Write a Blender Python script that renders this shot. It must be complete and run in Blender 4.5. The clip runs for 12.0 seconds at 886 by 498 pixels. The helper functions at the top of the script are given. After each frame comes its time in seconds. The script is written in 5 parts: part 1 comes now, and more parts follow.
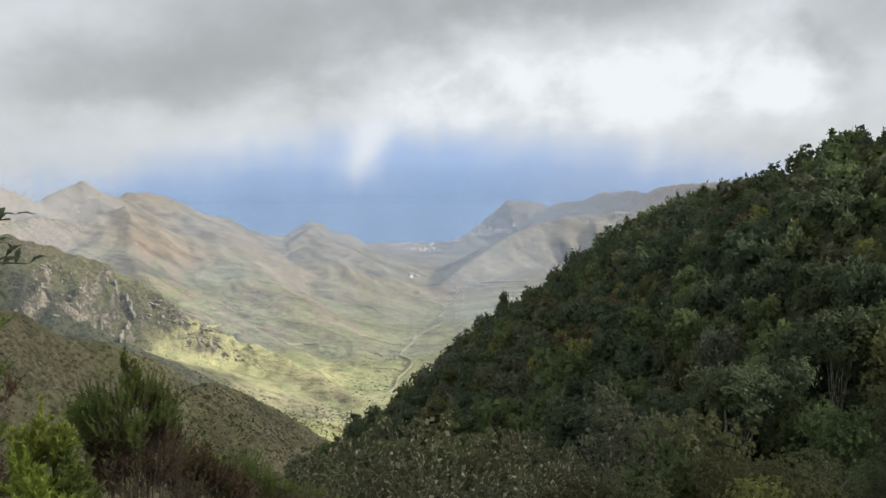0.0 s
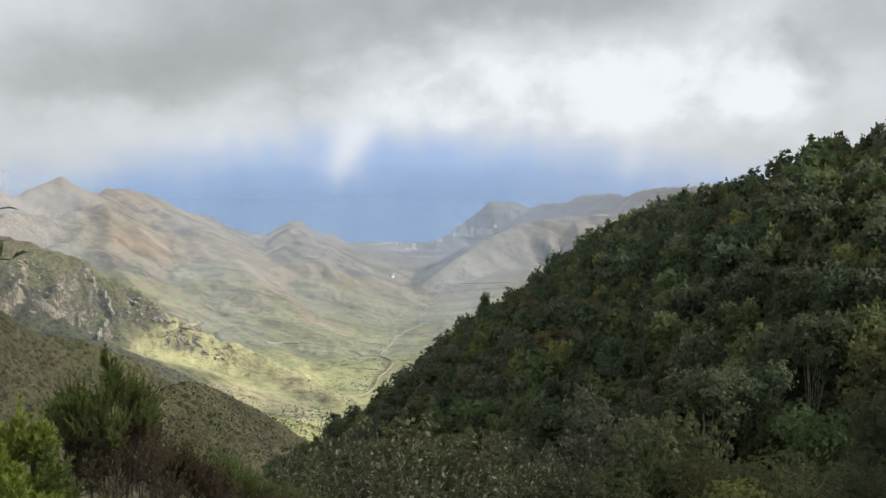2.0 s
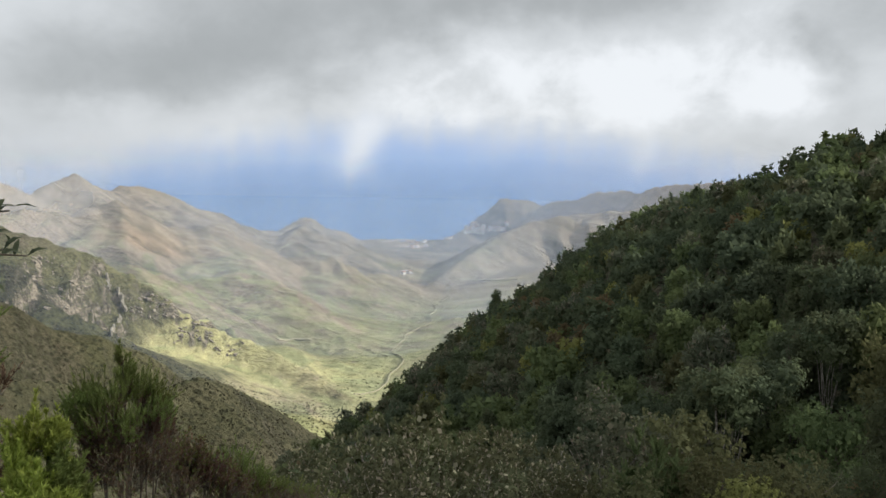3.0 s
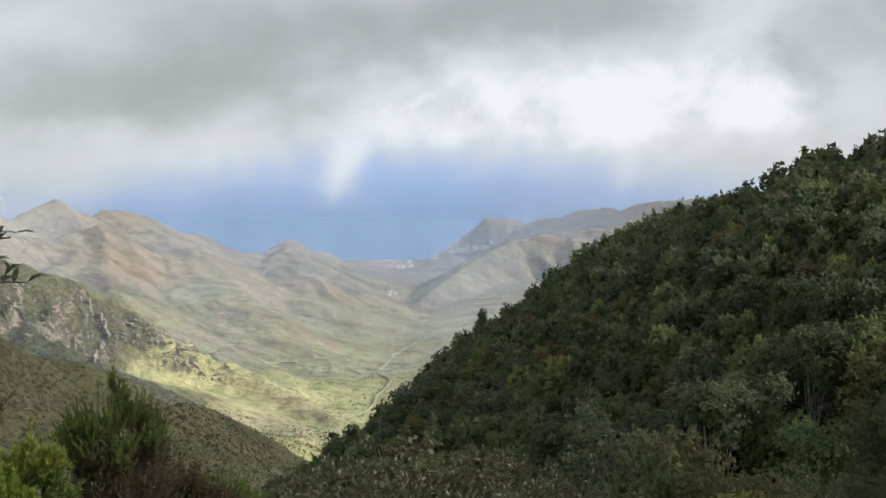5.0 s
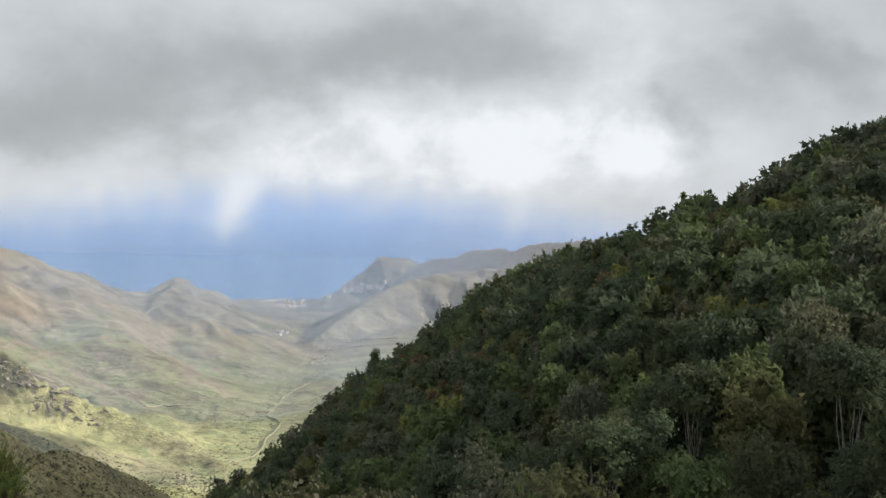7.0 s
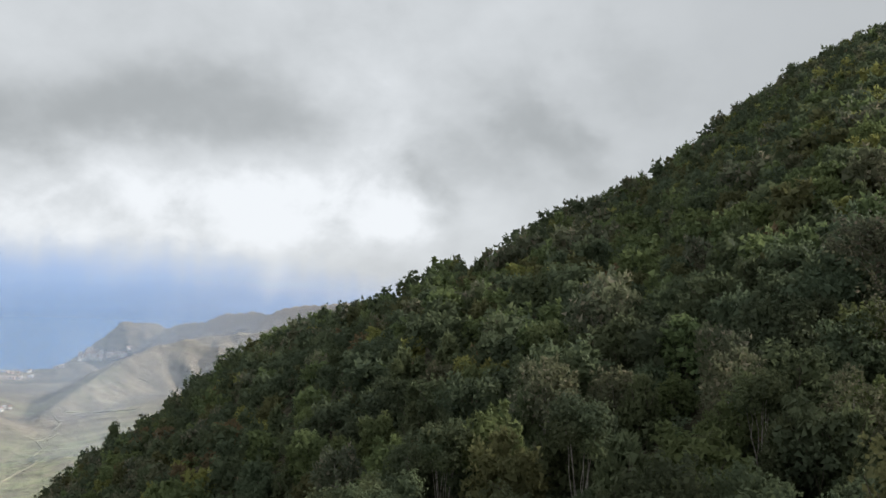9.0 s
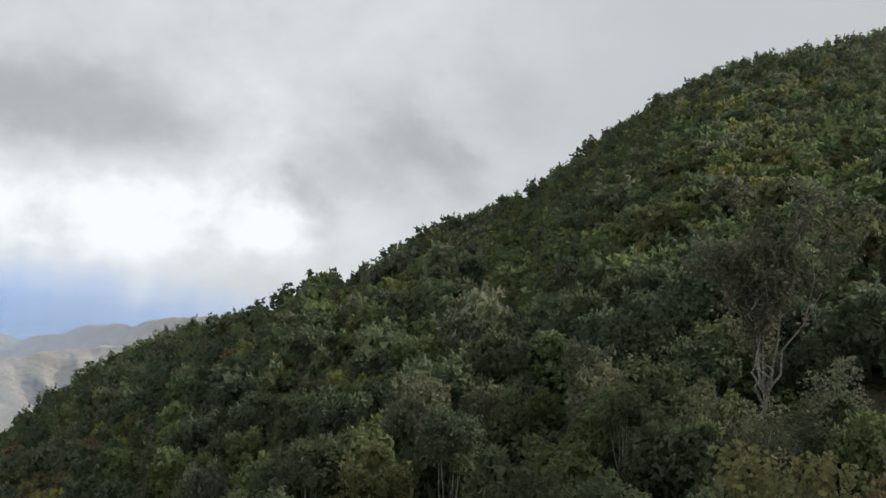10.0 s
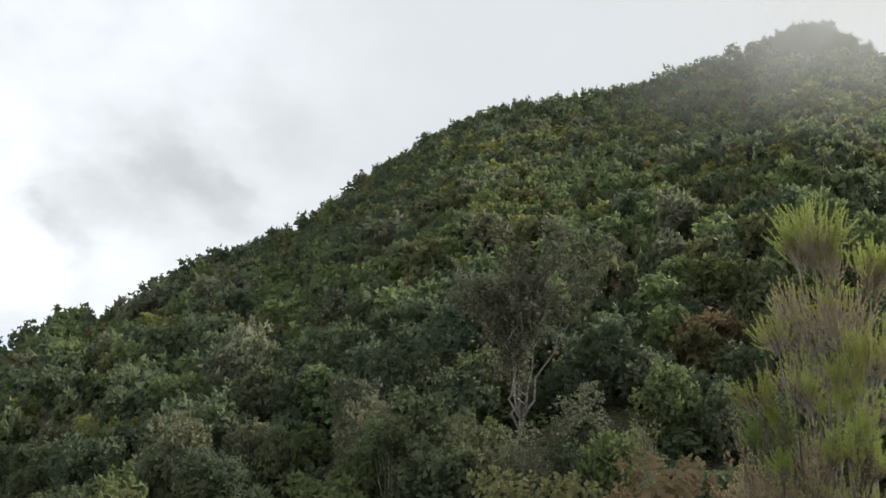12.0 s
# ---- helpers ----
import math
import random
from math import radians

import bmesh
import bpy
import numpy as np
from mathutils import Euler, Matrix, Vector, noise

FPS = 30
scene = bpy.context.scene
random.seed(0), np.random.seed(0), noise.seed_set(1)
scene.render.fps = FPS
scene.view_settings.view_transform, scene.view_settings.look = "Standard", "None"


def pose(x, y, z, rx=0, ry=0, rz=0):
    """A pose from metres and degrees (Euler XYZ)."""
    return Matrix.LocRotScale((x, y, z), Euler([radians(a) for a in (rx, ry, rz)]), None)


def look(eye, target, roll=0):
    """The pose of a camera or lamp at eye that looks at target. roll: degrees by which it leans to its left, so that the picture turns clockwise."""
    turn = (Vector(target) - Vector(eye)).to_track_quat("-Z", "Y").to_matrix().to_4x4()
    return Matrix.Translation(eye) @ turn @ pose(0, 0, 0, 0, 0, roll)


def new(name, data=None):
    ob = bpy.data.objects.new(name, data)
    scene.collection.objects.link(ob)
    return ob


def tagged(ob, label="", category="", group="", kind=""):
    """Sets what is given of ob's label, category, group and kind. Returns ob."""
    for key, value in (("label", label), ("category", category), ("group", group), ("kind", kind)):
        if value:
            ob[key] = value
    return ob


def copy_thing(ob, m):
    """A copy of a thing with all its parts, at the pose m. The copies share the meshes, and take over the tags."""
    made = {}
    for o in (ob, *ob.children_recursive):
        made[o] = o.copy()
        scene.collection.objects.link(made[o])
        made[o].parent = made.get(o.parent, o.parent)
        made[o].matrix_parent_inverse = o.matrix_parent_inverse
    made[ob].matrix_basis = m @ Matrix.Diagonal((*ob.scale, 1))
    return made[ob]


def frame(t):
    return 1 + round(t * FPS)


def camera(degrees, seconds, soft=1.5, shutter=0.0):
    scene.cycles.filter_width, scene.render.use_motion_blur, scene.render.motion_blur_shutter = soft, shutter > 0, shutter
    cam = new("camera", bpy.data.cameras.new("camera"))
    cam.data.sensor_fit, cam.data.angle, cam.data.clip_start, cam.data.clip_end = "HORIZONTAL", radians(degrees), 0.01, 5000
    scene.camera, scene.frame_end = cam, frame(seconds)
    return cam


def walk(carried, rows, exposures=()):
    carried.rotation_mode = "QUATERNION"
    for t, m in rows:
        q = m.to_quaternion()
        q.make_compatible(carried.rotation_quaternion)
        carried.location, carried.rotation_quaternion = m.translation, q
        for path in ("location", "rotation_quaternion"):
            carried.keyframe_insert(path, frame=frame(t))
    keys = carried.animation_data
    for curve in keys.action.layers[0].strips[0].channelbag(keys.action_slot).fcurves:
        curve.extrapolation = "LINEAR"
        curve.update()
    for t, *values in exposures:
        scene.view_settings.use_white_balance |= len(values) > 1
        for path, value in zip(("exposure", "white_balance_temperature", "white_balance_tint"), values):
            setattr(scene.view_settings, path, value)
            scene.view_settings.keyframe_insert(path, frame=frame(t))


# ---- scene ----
# ---- camera and its walk ----
cam = camera(56.5, 12.0)
EYE, TILT, LEAN, TURN = 1.6, -6.5, 0.0, 0.0
ROWS = [
    (0.0, 0.000, -0.000, 0.0, 0.00, 0.00, 0.00),
    (0.5, -0.005, -0.000, 0.0, -0.33, 0.02, -0.50),
    (1.0, -0.010, -0.000, 0.0, -0.80, 0.02, -0.65),
    (1.5, -0.014, -0.000, 0.0, -1.17, -0.02, -0.60),
    (2.0, -0.018, -0.000, 0.0, -1.27, 0.04, -0.65),
    (2.5, -0.020, -0.000, 0.0, -0.93, -0.06, -0.76),
    (3.0, -0.024, -0.000, 0.0, -0.48, -0.17, -0.74),
    (5.0, -0.085, -0.000, 0.0, -1.53, 1.20, 0.21),
    (5.5, -0.108, -0.000, 0.0, -2.72, 1.55, 1.05),
    (6.0, -0.105, -0.000, 0.0, -4.49, 2.13, 1.46),
    (6.5, -0.050, -0.000, 0.0, -6.37, 3.06, 0.96),
    (7.0, 0.000, -0.000, 0.0, -8.89, 3.93, 0.05),
    (7.5, 0.050, -0.015, 0.0, -13.49, 4.72, -0.02),
    (9.5, 0.250, -0.075, 0.0, -29.67, 8.91, 1.75),
    (10.0, 0.300, -0.090, 0.0, -34.20, 8.82, 1.48),
    (10.5, 0.350, -0.105, 0.0, -38.00, 8.79, 1.73),
    (11.0, 0.400, -0.120, 0.0, -41.62, 9.28, 2.42),
    (11.5, 0.450, -0.135, 0.0, -44.81, 9.88, 3.10),
    (12.0, 0.510, -0.153, 0.0, -49.84, 10.41, 3.82),
]
EXPOSURES = [(0.0, 0.0), (9.5, 0.03), (10.5, 0.24), (11.5, 0.45), (12.0, 0.57)]
walk(cam, [(t, pose(0, 0, EYE, TILT, LEAN, TURN) @ pose(x, y, z, 90 + pitch, roll, yaw)) for t, x, y, z, yaw, pitch, roll in ROWS], EXPOSURES)

# ---- world and sun ----
SUN_AZ, SUN_EL = 85.0, 26.0          # degrees to the right of straight ahead, above the horizon
SEA_Z = -274.5


def put_sky():
    world = bpy.data.worlds.new("overcast_sky")
    world.use_nodes = True
    scene.world = world
    nt = world.node_tree
    nt.nodes.clear()

    def node(kind, **kw):
        n = nt.nodes.new(kind)
        for k, v in kw.items():
            setattr(n, k, v)
        return n

    def link(a, b):
        nt.links.new(a, b)

    def op(kind, a, b=None, clamp=False):
        n = node("ShaderNodeMath", operation=kind, use_clamp=clamp)
        for i, v in enumerate((a, b)):
            if v is None:
                continue
            if isinstance(v, (int, float)):
                n.inputs[i].default_value = v
            else:
                link(v, n.inputs[i])
        return n.outputs[0]

    def step(v, lo, hi):
        n = node("ShaderNodeMapRange", interpolation_type="SMOOTHSTEP")
        link(v, n.inputs[0])
        n.inputs[1].default_value, n.inputs[2].default_value = lo, hi
        return n.outputs[0]

    def mix(f, a, b):
        n = node("ShaderNodeMix", data_type="RGBA")
        link(f, n.inputs[0])
        for i, v in ((6, a), (7, b)):
            if isinstance(v, tuple):
                n.inputs[i].default_value = (*v, 1)
            else:
                link(v, n.inputs[i])
        return n.outputs[2]

    co = node("ShaderNodeTexCoord")
    sep = node("ShaderNodeSeparateXYZ")
    link(co.outputs["Generated"], sep.inputs[0])
    up = sep.outputs[2]
    az = op("MULTIPLY", op("ARCTAN2", sep.outputs[0], sep.outputs[1]), 57.2958)      # degrees to the right, degrees up
    el = op("MULTIPLY", op("ARCSINE", up), 57.2958)

    def field(a_size, e_size, detail, shift, rough=0.5, dist=0.0, colour=False):
        """Soft noise over the sky; its forms are about so many degrees wide and high."""
        v = node("ShaderNodeCombineXYZ")
        link(op("DIVIDE", az, a_size), v.inputs[0])
        link(op("DIVIDE", el, e_size), v.inputs[1])
        v.inputs[2].default_value = shift
        n = node("ShaderNodeTexNoise")
        link(v.outputs[0], n.inputs["Vector"])
        n.inputs["Scale"].default_value, n.inputs["Detail"].default_value = 1.0, detail
        n.inputs["Roughness"].default_value, n.inputs["Distortion"].default_value = rough, dist
        return n.outputs[1 if colour else 0]

    def off(v, k):
        return op("MULTIPLY", op("SUBTRACT", v, 0.5), k)

    # the forms of the cloud are pulled about by turbulence
    pull = node("ShaderNodeSeparateColor")
    link(field(8.0, 6.0, 4, 3.7, 0.55, 0.0, True), pull.inputs[0])
    waz, wel = op("ADD", az, off(pull.outputs[0], 9.0)), op("ADD", el, off(pull.outputs[1], 5.0))

    def puff(a, e, wide, high, lean=0.0, share=1.0):
        """A soft oval of cloud, 1 at its middle; lean: how far it slopes to the right as it rises."""
        u = op("DIVIDE", op("SUBTRACT", op("SUBTRACT", waz, a), op("MULTIPLY", op("SUBTRACT", wel, e), lean)), wide)
        v = op("DIVIDE", op("SUBTRACT", wel, e), high)
        g = op("EXPONENT", op("MULTIPLY", op("ADD", op("MULTIPLY", u, u), op("MULTIPLY", v, v)), -1.0))
        return op("MULTIPLY", g, share)

    def total(items):
        t = items[0]
        for i in items[1:]:
            t = op("ADD", t, i)
        return t

    big, lumps, fine = field(14.0, 9.0, 4, 1.3, 0.5, 0.4), field(5.0, 4.0, 5, 8.1, 0.55, 0.2), field(1.9, 1.5, 4, 5.5, 0.5)
    # thin parts of the deck, lit from behind, and its thick bellies
    bright = total([puff(9.0, 5.4, 11.0, 2.6, 0.0, 0.62), puff(20.0, 4.6, 7.0, 2.6, 0.0, 0.50), puff(-1.5, 4.6, 4.5, 2.2, 0.6, 0.32), puff(6.0, 2.6, 17.0, 1.7, 0.0, 0.30),
                    puff(-17.0, 1.6, 11.0, 1.3, 0.0, 0.20), puff(20.6, 10.5, 2.8, 6.5, -0.15, 0.24), puff(24.0, 13.0, 5.0, 4.5, 0.0, 0.06), puff(-25.0, 8.5, 6.0, 2.0, 0.0, 0.12)])
    thick = total([puff(-14.0, 6.0, 11.0, 3.0, 0.3, 0.26), puff(-4.0, 10.0, 13.0, 3.0, 0.0, 0.24), puff(9.0, 11.5, 8.0, 2.6, 0.5, 0.30), puff(27.5, 9.2, 5.5, 2.6, -0.9, 0.20),
                   puff(33.0, 10.2, 2.2, 3.2, -1.0, 0.26), puff(25.2, 5.8, 1.6, 3.0, -0.6, 0.26), puff(39.0, 13.0, 4.0, 3.0, -0.8, 0.16), puff(-24.0, 3.6, 7.0, 2.0, 0.0, 0.14)])
    tone = total([op("MULTIPLY", bright, op("ADD", 0.72, off(lumps, 2.0))), op("MULTIPLY", thick, -1.0), off(big, 0.34), off(lumps, 0.28), off(fine, 0.07)])
    tone = op("ADD", tone, 0.40)
    grey = mix(step(tone, 0.02, 0.52), (0.395, 0.420, 0.435), (0.640, 0.672, 0.700))
    grey = mix(step(tone, 0.42, 0.98), grey, (0.865, 0.900, 0.940))
    grey = mix(op("MULTIPLY", step(az, 30.0, 50.0), 0.78), grey, (0.47, 0.495, 0.515))
    # under the deck the air is clear down to the sea; rain streaks fray its lower edge
    streaks = field(1.1, 9.0, 3, 2.2, 0.5)
    edge_a = op("DIVIDE", op("ADD", az, 1.0), 19.0)
    edge = op("SUBTRACT", 1.1, op("MULTIPLY", op("MULTIPLY", edge_a, edge_a), 1.9))
    height = total([op("SUBTRACT", el, edge), off(lumps, 3.2), off(streaks, 1.6), off(big, 2.0)])
    fringe = step(height, -1.9, 1.9)
    pale = step(height, -4.5, 1.0)
    sea_air = mix(step(el, -4.2, 0.8), (0.165, 0.315, 0.600), (0.335, 0.490, 0.790))
    sea_air = mix(op("MULTIPLY", pale, 0.30), sea_air, (0.62, 0.72, 0.90))

    def fall(a, e, wide, high, lean):
        """A fall streak that hangs from the deck, frayed into threads at its foot."""
        u = op("DIVIDE", op("SUBTRACT", op("SUBTRACT", az, a), op("MULTIPLY", op("SUBTRACT", el, e), lean)), wide)
        u = op("ADD", u, off(field(2.2, 2.6, 3, 4.4), 1.3))
        v = op("DIVIDE", op("SUBTRACT", el, e), high)
        foot = op("ADD", v, off(streaks, 1.1))
        body = op("EXPONENT", op("MULTIPLY", op("MULTIPLY", u, u), -1.0))
        return op("MULTIPLY", op("MULTIPLY", body, step(foot, -1.0, 0.1)), op("SUBTRACT", 1.0, step(v, 0.7, 1.8)))

    wisp = op("ADD", op("MULTIPLY", fall(-5.6, -0.35, 1.3, 2.6, 0.36), 0.92), op("MULTIPLY", fall(14.0, -0.3, 0.8, 1.8, 0.2), 0.30), True)
    wisp = op("MULTIPLY", wisp, step(sep.outputs[1], 0.0, 0.3))
    sky = node("ShaderNodeTexSky", sky_type="NISHITA", sun_disc=False)
    sky.sun_elevation, sky.sun_rotation = radians(SUN_EL), radians(SUN_AZ)
    out = mix(wisp, mix(fringe, sea_air, grey), (0.80, 0.84, 0.89))
    bg, bg_sky, add = node("ShaderNodeBackground"), node("ShaderNodeBackground"), node("ShaderNodeAddShader")
    link(out, bg.inputs[0])
    bg.inputs[1].default_value = 1.0
    link(sky.outputs[0], bg_sky.inputs[0])
    bg_sky.inputs[1].default_value = 0.002
    link(bg.outputs[0], add.inputs[0])
    link(bg_sky.outputs[0], add.inputs[1])
    end = node("ShaderNodeOutputWorld")
    link(add.outputs[0], end.inputs[0])


put_sky()
sun = new("sun", bpy.data.lights.new("sun", "SUN"))
sun.data.energy, sun.data.angle, sun.data.color = 5.0, radians(3.0), (1.0, 0.95, 0.85)
sun.matrix_world = look((0, 0, 400), (-math.sin(radians(SUN_AZ)) * 100, -math.cos(radians(SUN_AZ)) * 100, 400 - 100 * math.tan(radians(SUN_EL))))


def polar(az, el, r):
    """A place from the viewpoint: degrees to the right, degrees up, metres along the ground."""
    return r * math.sin(radians(az)), r * math.cos(radians(az)), EYE + r * math.tan(radians(el))


# ---- materials ----
class Nodes:
    """A small builder for node materials."""

    def __init__(self, name):
        self.mat = bpy.data.materials.new(name)
        self.mat.use_nodes = True
        self.t = self.mat.node_tree
        self.t.nodes.clear()
        self.out = self.t.nodes.new("ShaderNodeOutputMaterial")

    def node(self, kind, ins=None, **kw):
        n = self.t.nodes.new(kind)
        for k, v in kw.items():
            setattr(n, k, v)
        for k, v in (ins or {}).items():
            self.set(n.inputs[k], v)
        return n

    def set(self, sock, v):
        if isinstance(v, bpy.types.NodeSocket):
            self.t.links.new(v, sock)
        elif isinstance(v, tuple) and len(v) == 3 and sock.type == "RGBA":
            sock.default_value = (*v, 1)
        else:
            sock.default_value = v

    def place(self):
        return self.node("ShaderNodeNewGeometry").outputs["Position"]

    def noise(self, scale, detail=4, rough=0.55, vec=None, dist=0.0):
        return self.node("ShaderNodeTexNoise", {"Vector": vec or self.place(), "Scale": scale, "Detail": detail, "Roughness": rough, "Distortion": dist}).outputs[0]

    def ramp(self, v, lo, hi):
        return self.node("ShaderNodeMapRange", {0: v, 1: lo, 2: hi}, interpolation_type="SMOOTHSTEP").outputs[0]

    def math(self, kind, a, b=0.0):
        return self.node("ShaderNodeMath", {0: a, 1: b}, operation=kind).outputs[0]

    def mix(self, f, a, b):
        return self.node("ShaderNodeMix", {0: f, 6: a, 7: b}, data_type="RGBA").outputs[2]

    def bump(self, h, strength, dist):
        return self.node("ShaderNodeBump", {"Height": h, "Strength": strength, "Distance": dist}).outputs[0]

    def surface(self, color, rough=0.8, normal=None, metal=0.0, spec=0.3):
        ins = {"Base Color": color, "Roughness": rough, "Metallic": metal, "Specular IOR Level": spec}
        if normal is not None:
            ins["Normal"] = normal
        return self.node("ShaderNodeBsdfPrincipled", ins).outputs[0]

    def done(self, shader):
        self.t.links.new(shader, self.out.inputs[0])
        return self.mat


def leaf_material(name, dark, light, dead=None, through_light=0.4):
    """Leaves that differ a little one from another, and from plant to plant."""
    m = Nodes(name)
    geo = m.node("ShaderNodeNewGeometry").outputs["Random Per Island"]
    who = m.node("ShaderNodeObjectInfo").outputs["Random"]
    col = m.mix(m.math("ADD", m.math("MULTIPLY", geo, 0.5), 0.22), dark, light)
    if dead:
        col = m.mix(m.ramp(geo, 0.86, 0.9), col, dead)
    patch = m.noise(0.11, 2)
    col = m.mix(m.math("MULTIPLY", m.ramp(patch, 0.35, 0.7), 0.35), col, tuple(0.5 * (a + b) * k for a, b, k in zip(dark, light, (1.5, 1.25, 0.8))))
    hsv = m.node("ShaderNodeHueSaturation", {"Hue": m.math("ADD", m.math("MULTIPLY", who, 0.03), 0.466), "Saturation": 0.86,
                                             "Value": m.math("ADD", m.math("MULTIPLY", who, 0.35), m.math("ADD", m.math("MULTIPLY", m.noise(0.19, 2), 0.9), 0.37)), "Color": col})
    base = m.surface(hsv.outputs[0], 0.75, spec=0.06)
    thin = m.node("ShaderNodeBsdfTranslucent", {"Color": hsv.outputs[0]}).outputs[0]
    return m.done(m.node("ShaderNodeMixShader", {0: through_light, 1: base, 2: thin}).outputs[0])


LEAF = {
    "lime": leaf_material("lime_leaf", (0.190, 0.320, 0.030), (0.430, 0.580, 0.075), None, 0.4),
    "scrub": leaf_material("scrub_leaf", (0.040, 0.044, 0.026), (0.098, 0.100, 0.062)),
    "laurel": leaf_material("laurel_leaf", (0.050, 0.078, 0.044), (0.128, 0.173, 0.096)),
    "green": leaf_material("green_leaf", (0.070, 0.114, 0.047), (0.178, 0.247, 0.091)),
    "grey": leaf_material("grey_leaf", (0.070, 0.091, 0.057), (0.182, 0.208, 0.130), (0.24, 0.22, 0.15)),
    "silver": leaf_material("silver_leaf", (0.064, 0.082, 0.038), (0.180, 0.198, 0.102), (0.36, 0.34, 0.22)),
    "olive": leaf_material("olive_leaf", (0.066, 0.080, 0.034), (0.160, 0.176, 0.078)),
    "yellow": leaf_material("yellow_leaf", (0.111, 0.143, 0.036), (0.273, 0.299, 0.081)),
    "brown": leaf_material("brown_leaf", (0.111, 0.091, 0.044), (0.227, 0.185, 0.088)),
    "heath": leaf_material("tree_heath_needles", (0.060, 0.091, 0.047), (0.153, 0.198, 0.099)),
    "brush": leaf_material("brush_needles", (0.100, 0.165, 0.036), (0.275, 0.380, 0.080)),
    "tip": leaf_material("tip_needles", (0.240, 0.340, 0.060), (0.520, 0.620, 0.140), None, 0.5),
    "twig": leaf_material("grey_brown_twigs", (0.288, 0.231, 0.138), (0.575, 0.481, 0.312), (0.55, 0.50, 0.42), 0.5),
    "dry": leaf_material("dry_needles", (0.110, 0.070, 0.040), (0.270, 0.175, 0.100), (0.26, 0.24, 0.20)),
}


def bark_material():
    m = Nodes("bark")
    n = m.noise(9.0, 5)
    col = m.mix(m.ramp(n, 0.35, 0.7), (0.075, 0.060, 0.045), (0.21, 0.185, 0.15))
    return m.done(m.surface(col, 0.9, m.bump(m.noise(30, 3), 0.6, 0.02)))


def pale_bark_material():
    m = Nodes("pale_bark")
    n = m.noise(7.0, 5)
    col = m.mix(m.ramp(n, 0.35, 0.7), (0.17, 0.155, 0.13), (0.40, 0.37, 0.32))
    return m.done(m.surface(col, 0.85, m.bump(m.noise(25, 3), 0.5, 0.02)))


def ground_material():
    """Grass, bare earth, scrub and broken rock on the slopes."""
    m = Nodes("hillside_ground")
    geo = m.node("ShaderNodeNewGeometry")
    p = geo.outputs["Position"]
    steep = m.node("ShaderNodeSeparateXYZ", {0: geo.outputs["Normal"]}).outputs[2]
    large, mid = m.noise(0.0032, 4, 0.5), m.noise(0.03, 6, 0.62)
    fine = m.noise(0.25, 5, 0.6)
    grass = m.mix(m.ramp(mid, 0.35, 0.68), (0.300, 0.300, 0.150), (0.460, 0.425, 0.235))
    lush = m.math("MULTIPLY", m.ramp(m.noise(0.007, 3, 0.5), 0.54, 0.68), m.ramp(steep, 0.74, 0.90))
    grass = m.mix(m.math("MULTIPLY", lush, 0.7), grass, (0.400, 0.450, 0.165))
    # grass at the valley foot: its sunlight is put into a brighter colour
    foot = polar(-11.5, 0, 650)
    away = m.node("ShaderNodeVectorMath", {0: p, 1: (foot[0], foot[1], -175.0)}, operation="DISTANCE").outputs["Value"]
    sunlit_meadow = m.math("MULTIPLY", m.ramp(m.math("ADD", away, m.math("MULTIPLY", mid, 120.0)), 340.0, 200.0), m.ramp(steep, 0.56, 0.76))
    grass = m.mix(m.math("MULTIPLY", sunlit_meadow, m.math("ADD", m.math("MULTIPLY", m.ramp(m.noise(0.022, 5, 0.65), 0.36, 0.62), 0.5), 0.45)), grass, (0.640, 0.600, 0.300))
    # grassy shelf that looks sunlit: the light is in a lighter green
    lit_ledge = polar(-26.2, -9.2, 583)
    by_lit_ledge = m.node("ShaderNodeVectorMath", {0: p, 1: tuple(lit_ledge)}, operation="DISTANCE").outputs["Value"]
    grass = m.mix(m.math("MULTIPLY", m.ramp(m.math("ADD", by_lit_ledge, m.math("MULTIPLY", mid, 40.0)), 95.0, 50.0), 0.7), grass, (0.430, 0.470, 0.190))
    earth = m.mix(m.ramp(fine, 0.3, 0.7), (0.312, 0.250, 0.186), (0.458, 0.374, 0.276))
    bare = m.math("SUBTRACT", m.math("ADD", m.math("MULTIPLY", large, 1.15), m.math("MULTIPLY", mid, 0.35)), m.math("MULTIPLY", sunlit_meadow, 0.2))
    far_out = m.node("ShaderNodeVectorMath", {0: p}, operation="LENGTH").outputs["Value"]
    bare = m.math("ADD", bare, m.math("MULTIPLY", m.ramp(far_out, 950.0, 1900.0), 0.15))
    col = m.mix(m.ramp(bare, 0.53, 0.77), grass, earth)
    # damp grass on the valley floor, and bare flats behind the beach
    level_floor = m.math("MULTIPLY", m.ramp(steep, 0.92, 0.985), m.ramp(mid, 0.30, 0.60))
    col = m.mix(m.math("MULTIPLY", level_floor, m.math("MULTIPLY", m.ramp(far_out, 1500.0, 1150.0), 0.6)), col, (0.440, 0.500, 0.230))
    flats = polar(-1.3, -6.5, 2390)
    strand = m.node("ShaderNodeVectorMath", {0: p, 1: tuple(flats)}, operation="DISTANCE").outputs["Value"]
    strand = m.ramp(m.math("ADD", strand, m.math("MULTIPLY", m.noise(0.03, 4, 0.6), 60.0)), 115.0, 70.0)
    col = m.mix(m.math("MULTIPLY", strand, 0.85), col, (0.700, 0.560, 0.450))
    # rust-coloured earth on a shoulder of the range, and purplish heath along its upper slopes
    shoulder = polar(-18.3, -6.4, 1330)
    rust = m.node("ShaderNodeVectorMath", {0: p, 1: tuple(shoulder)}, operation="DISTANCE").outputs["Value"]
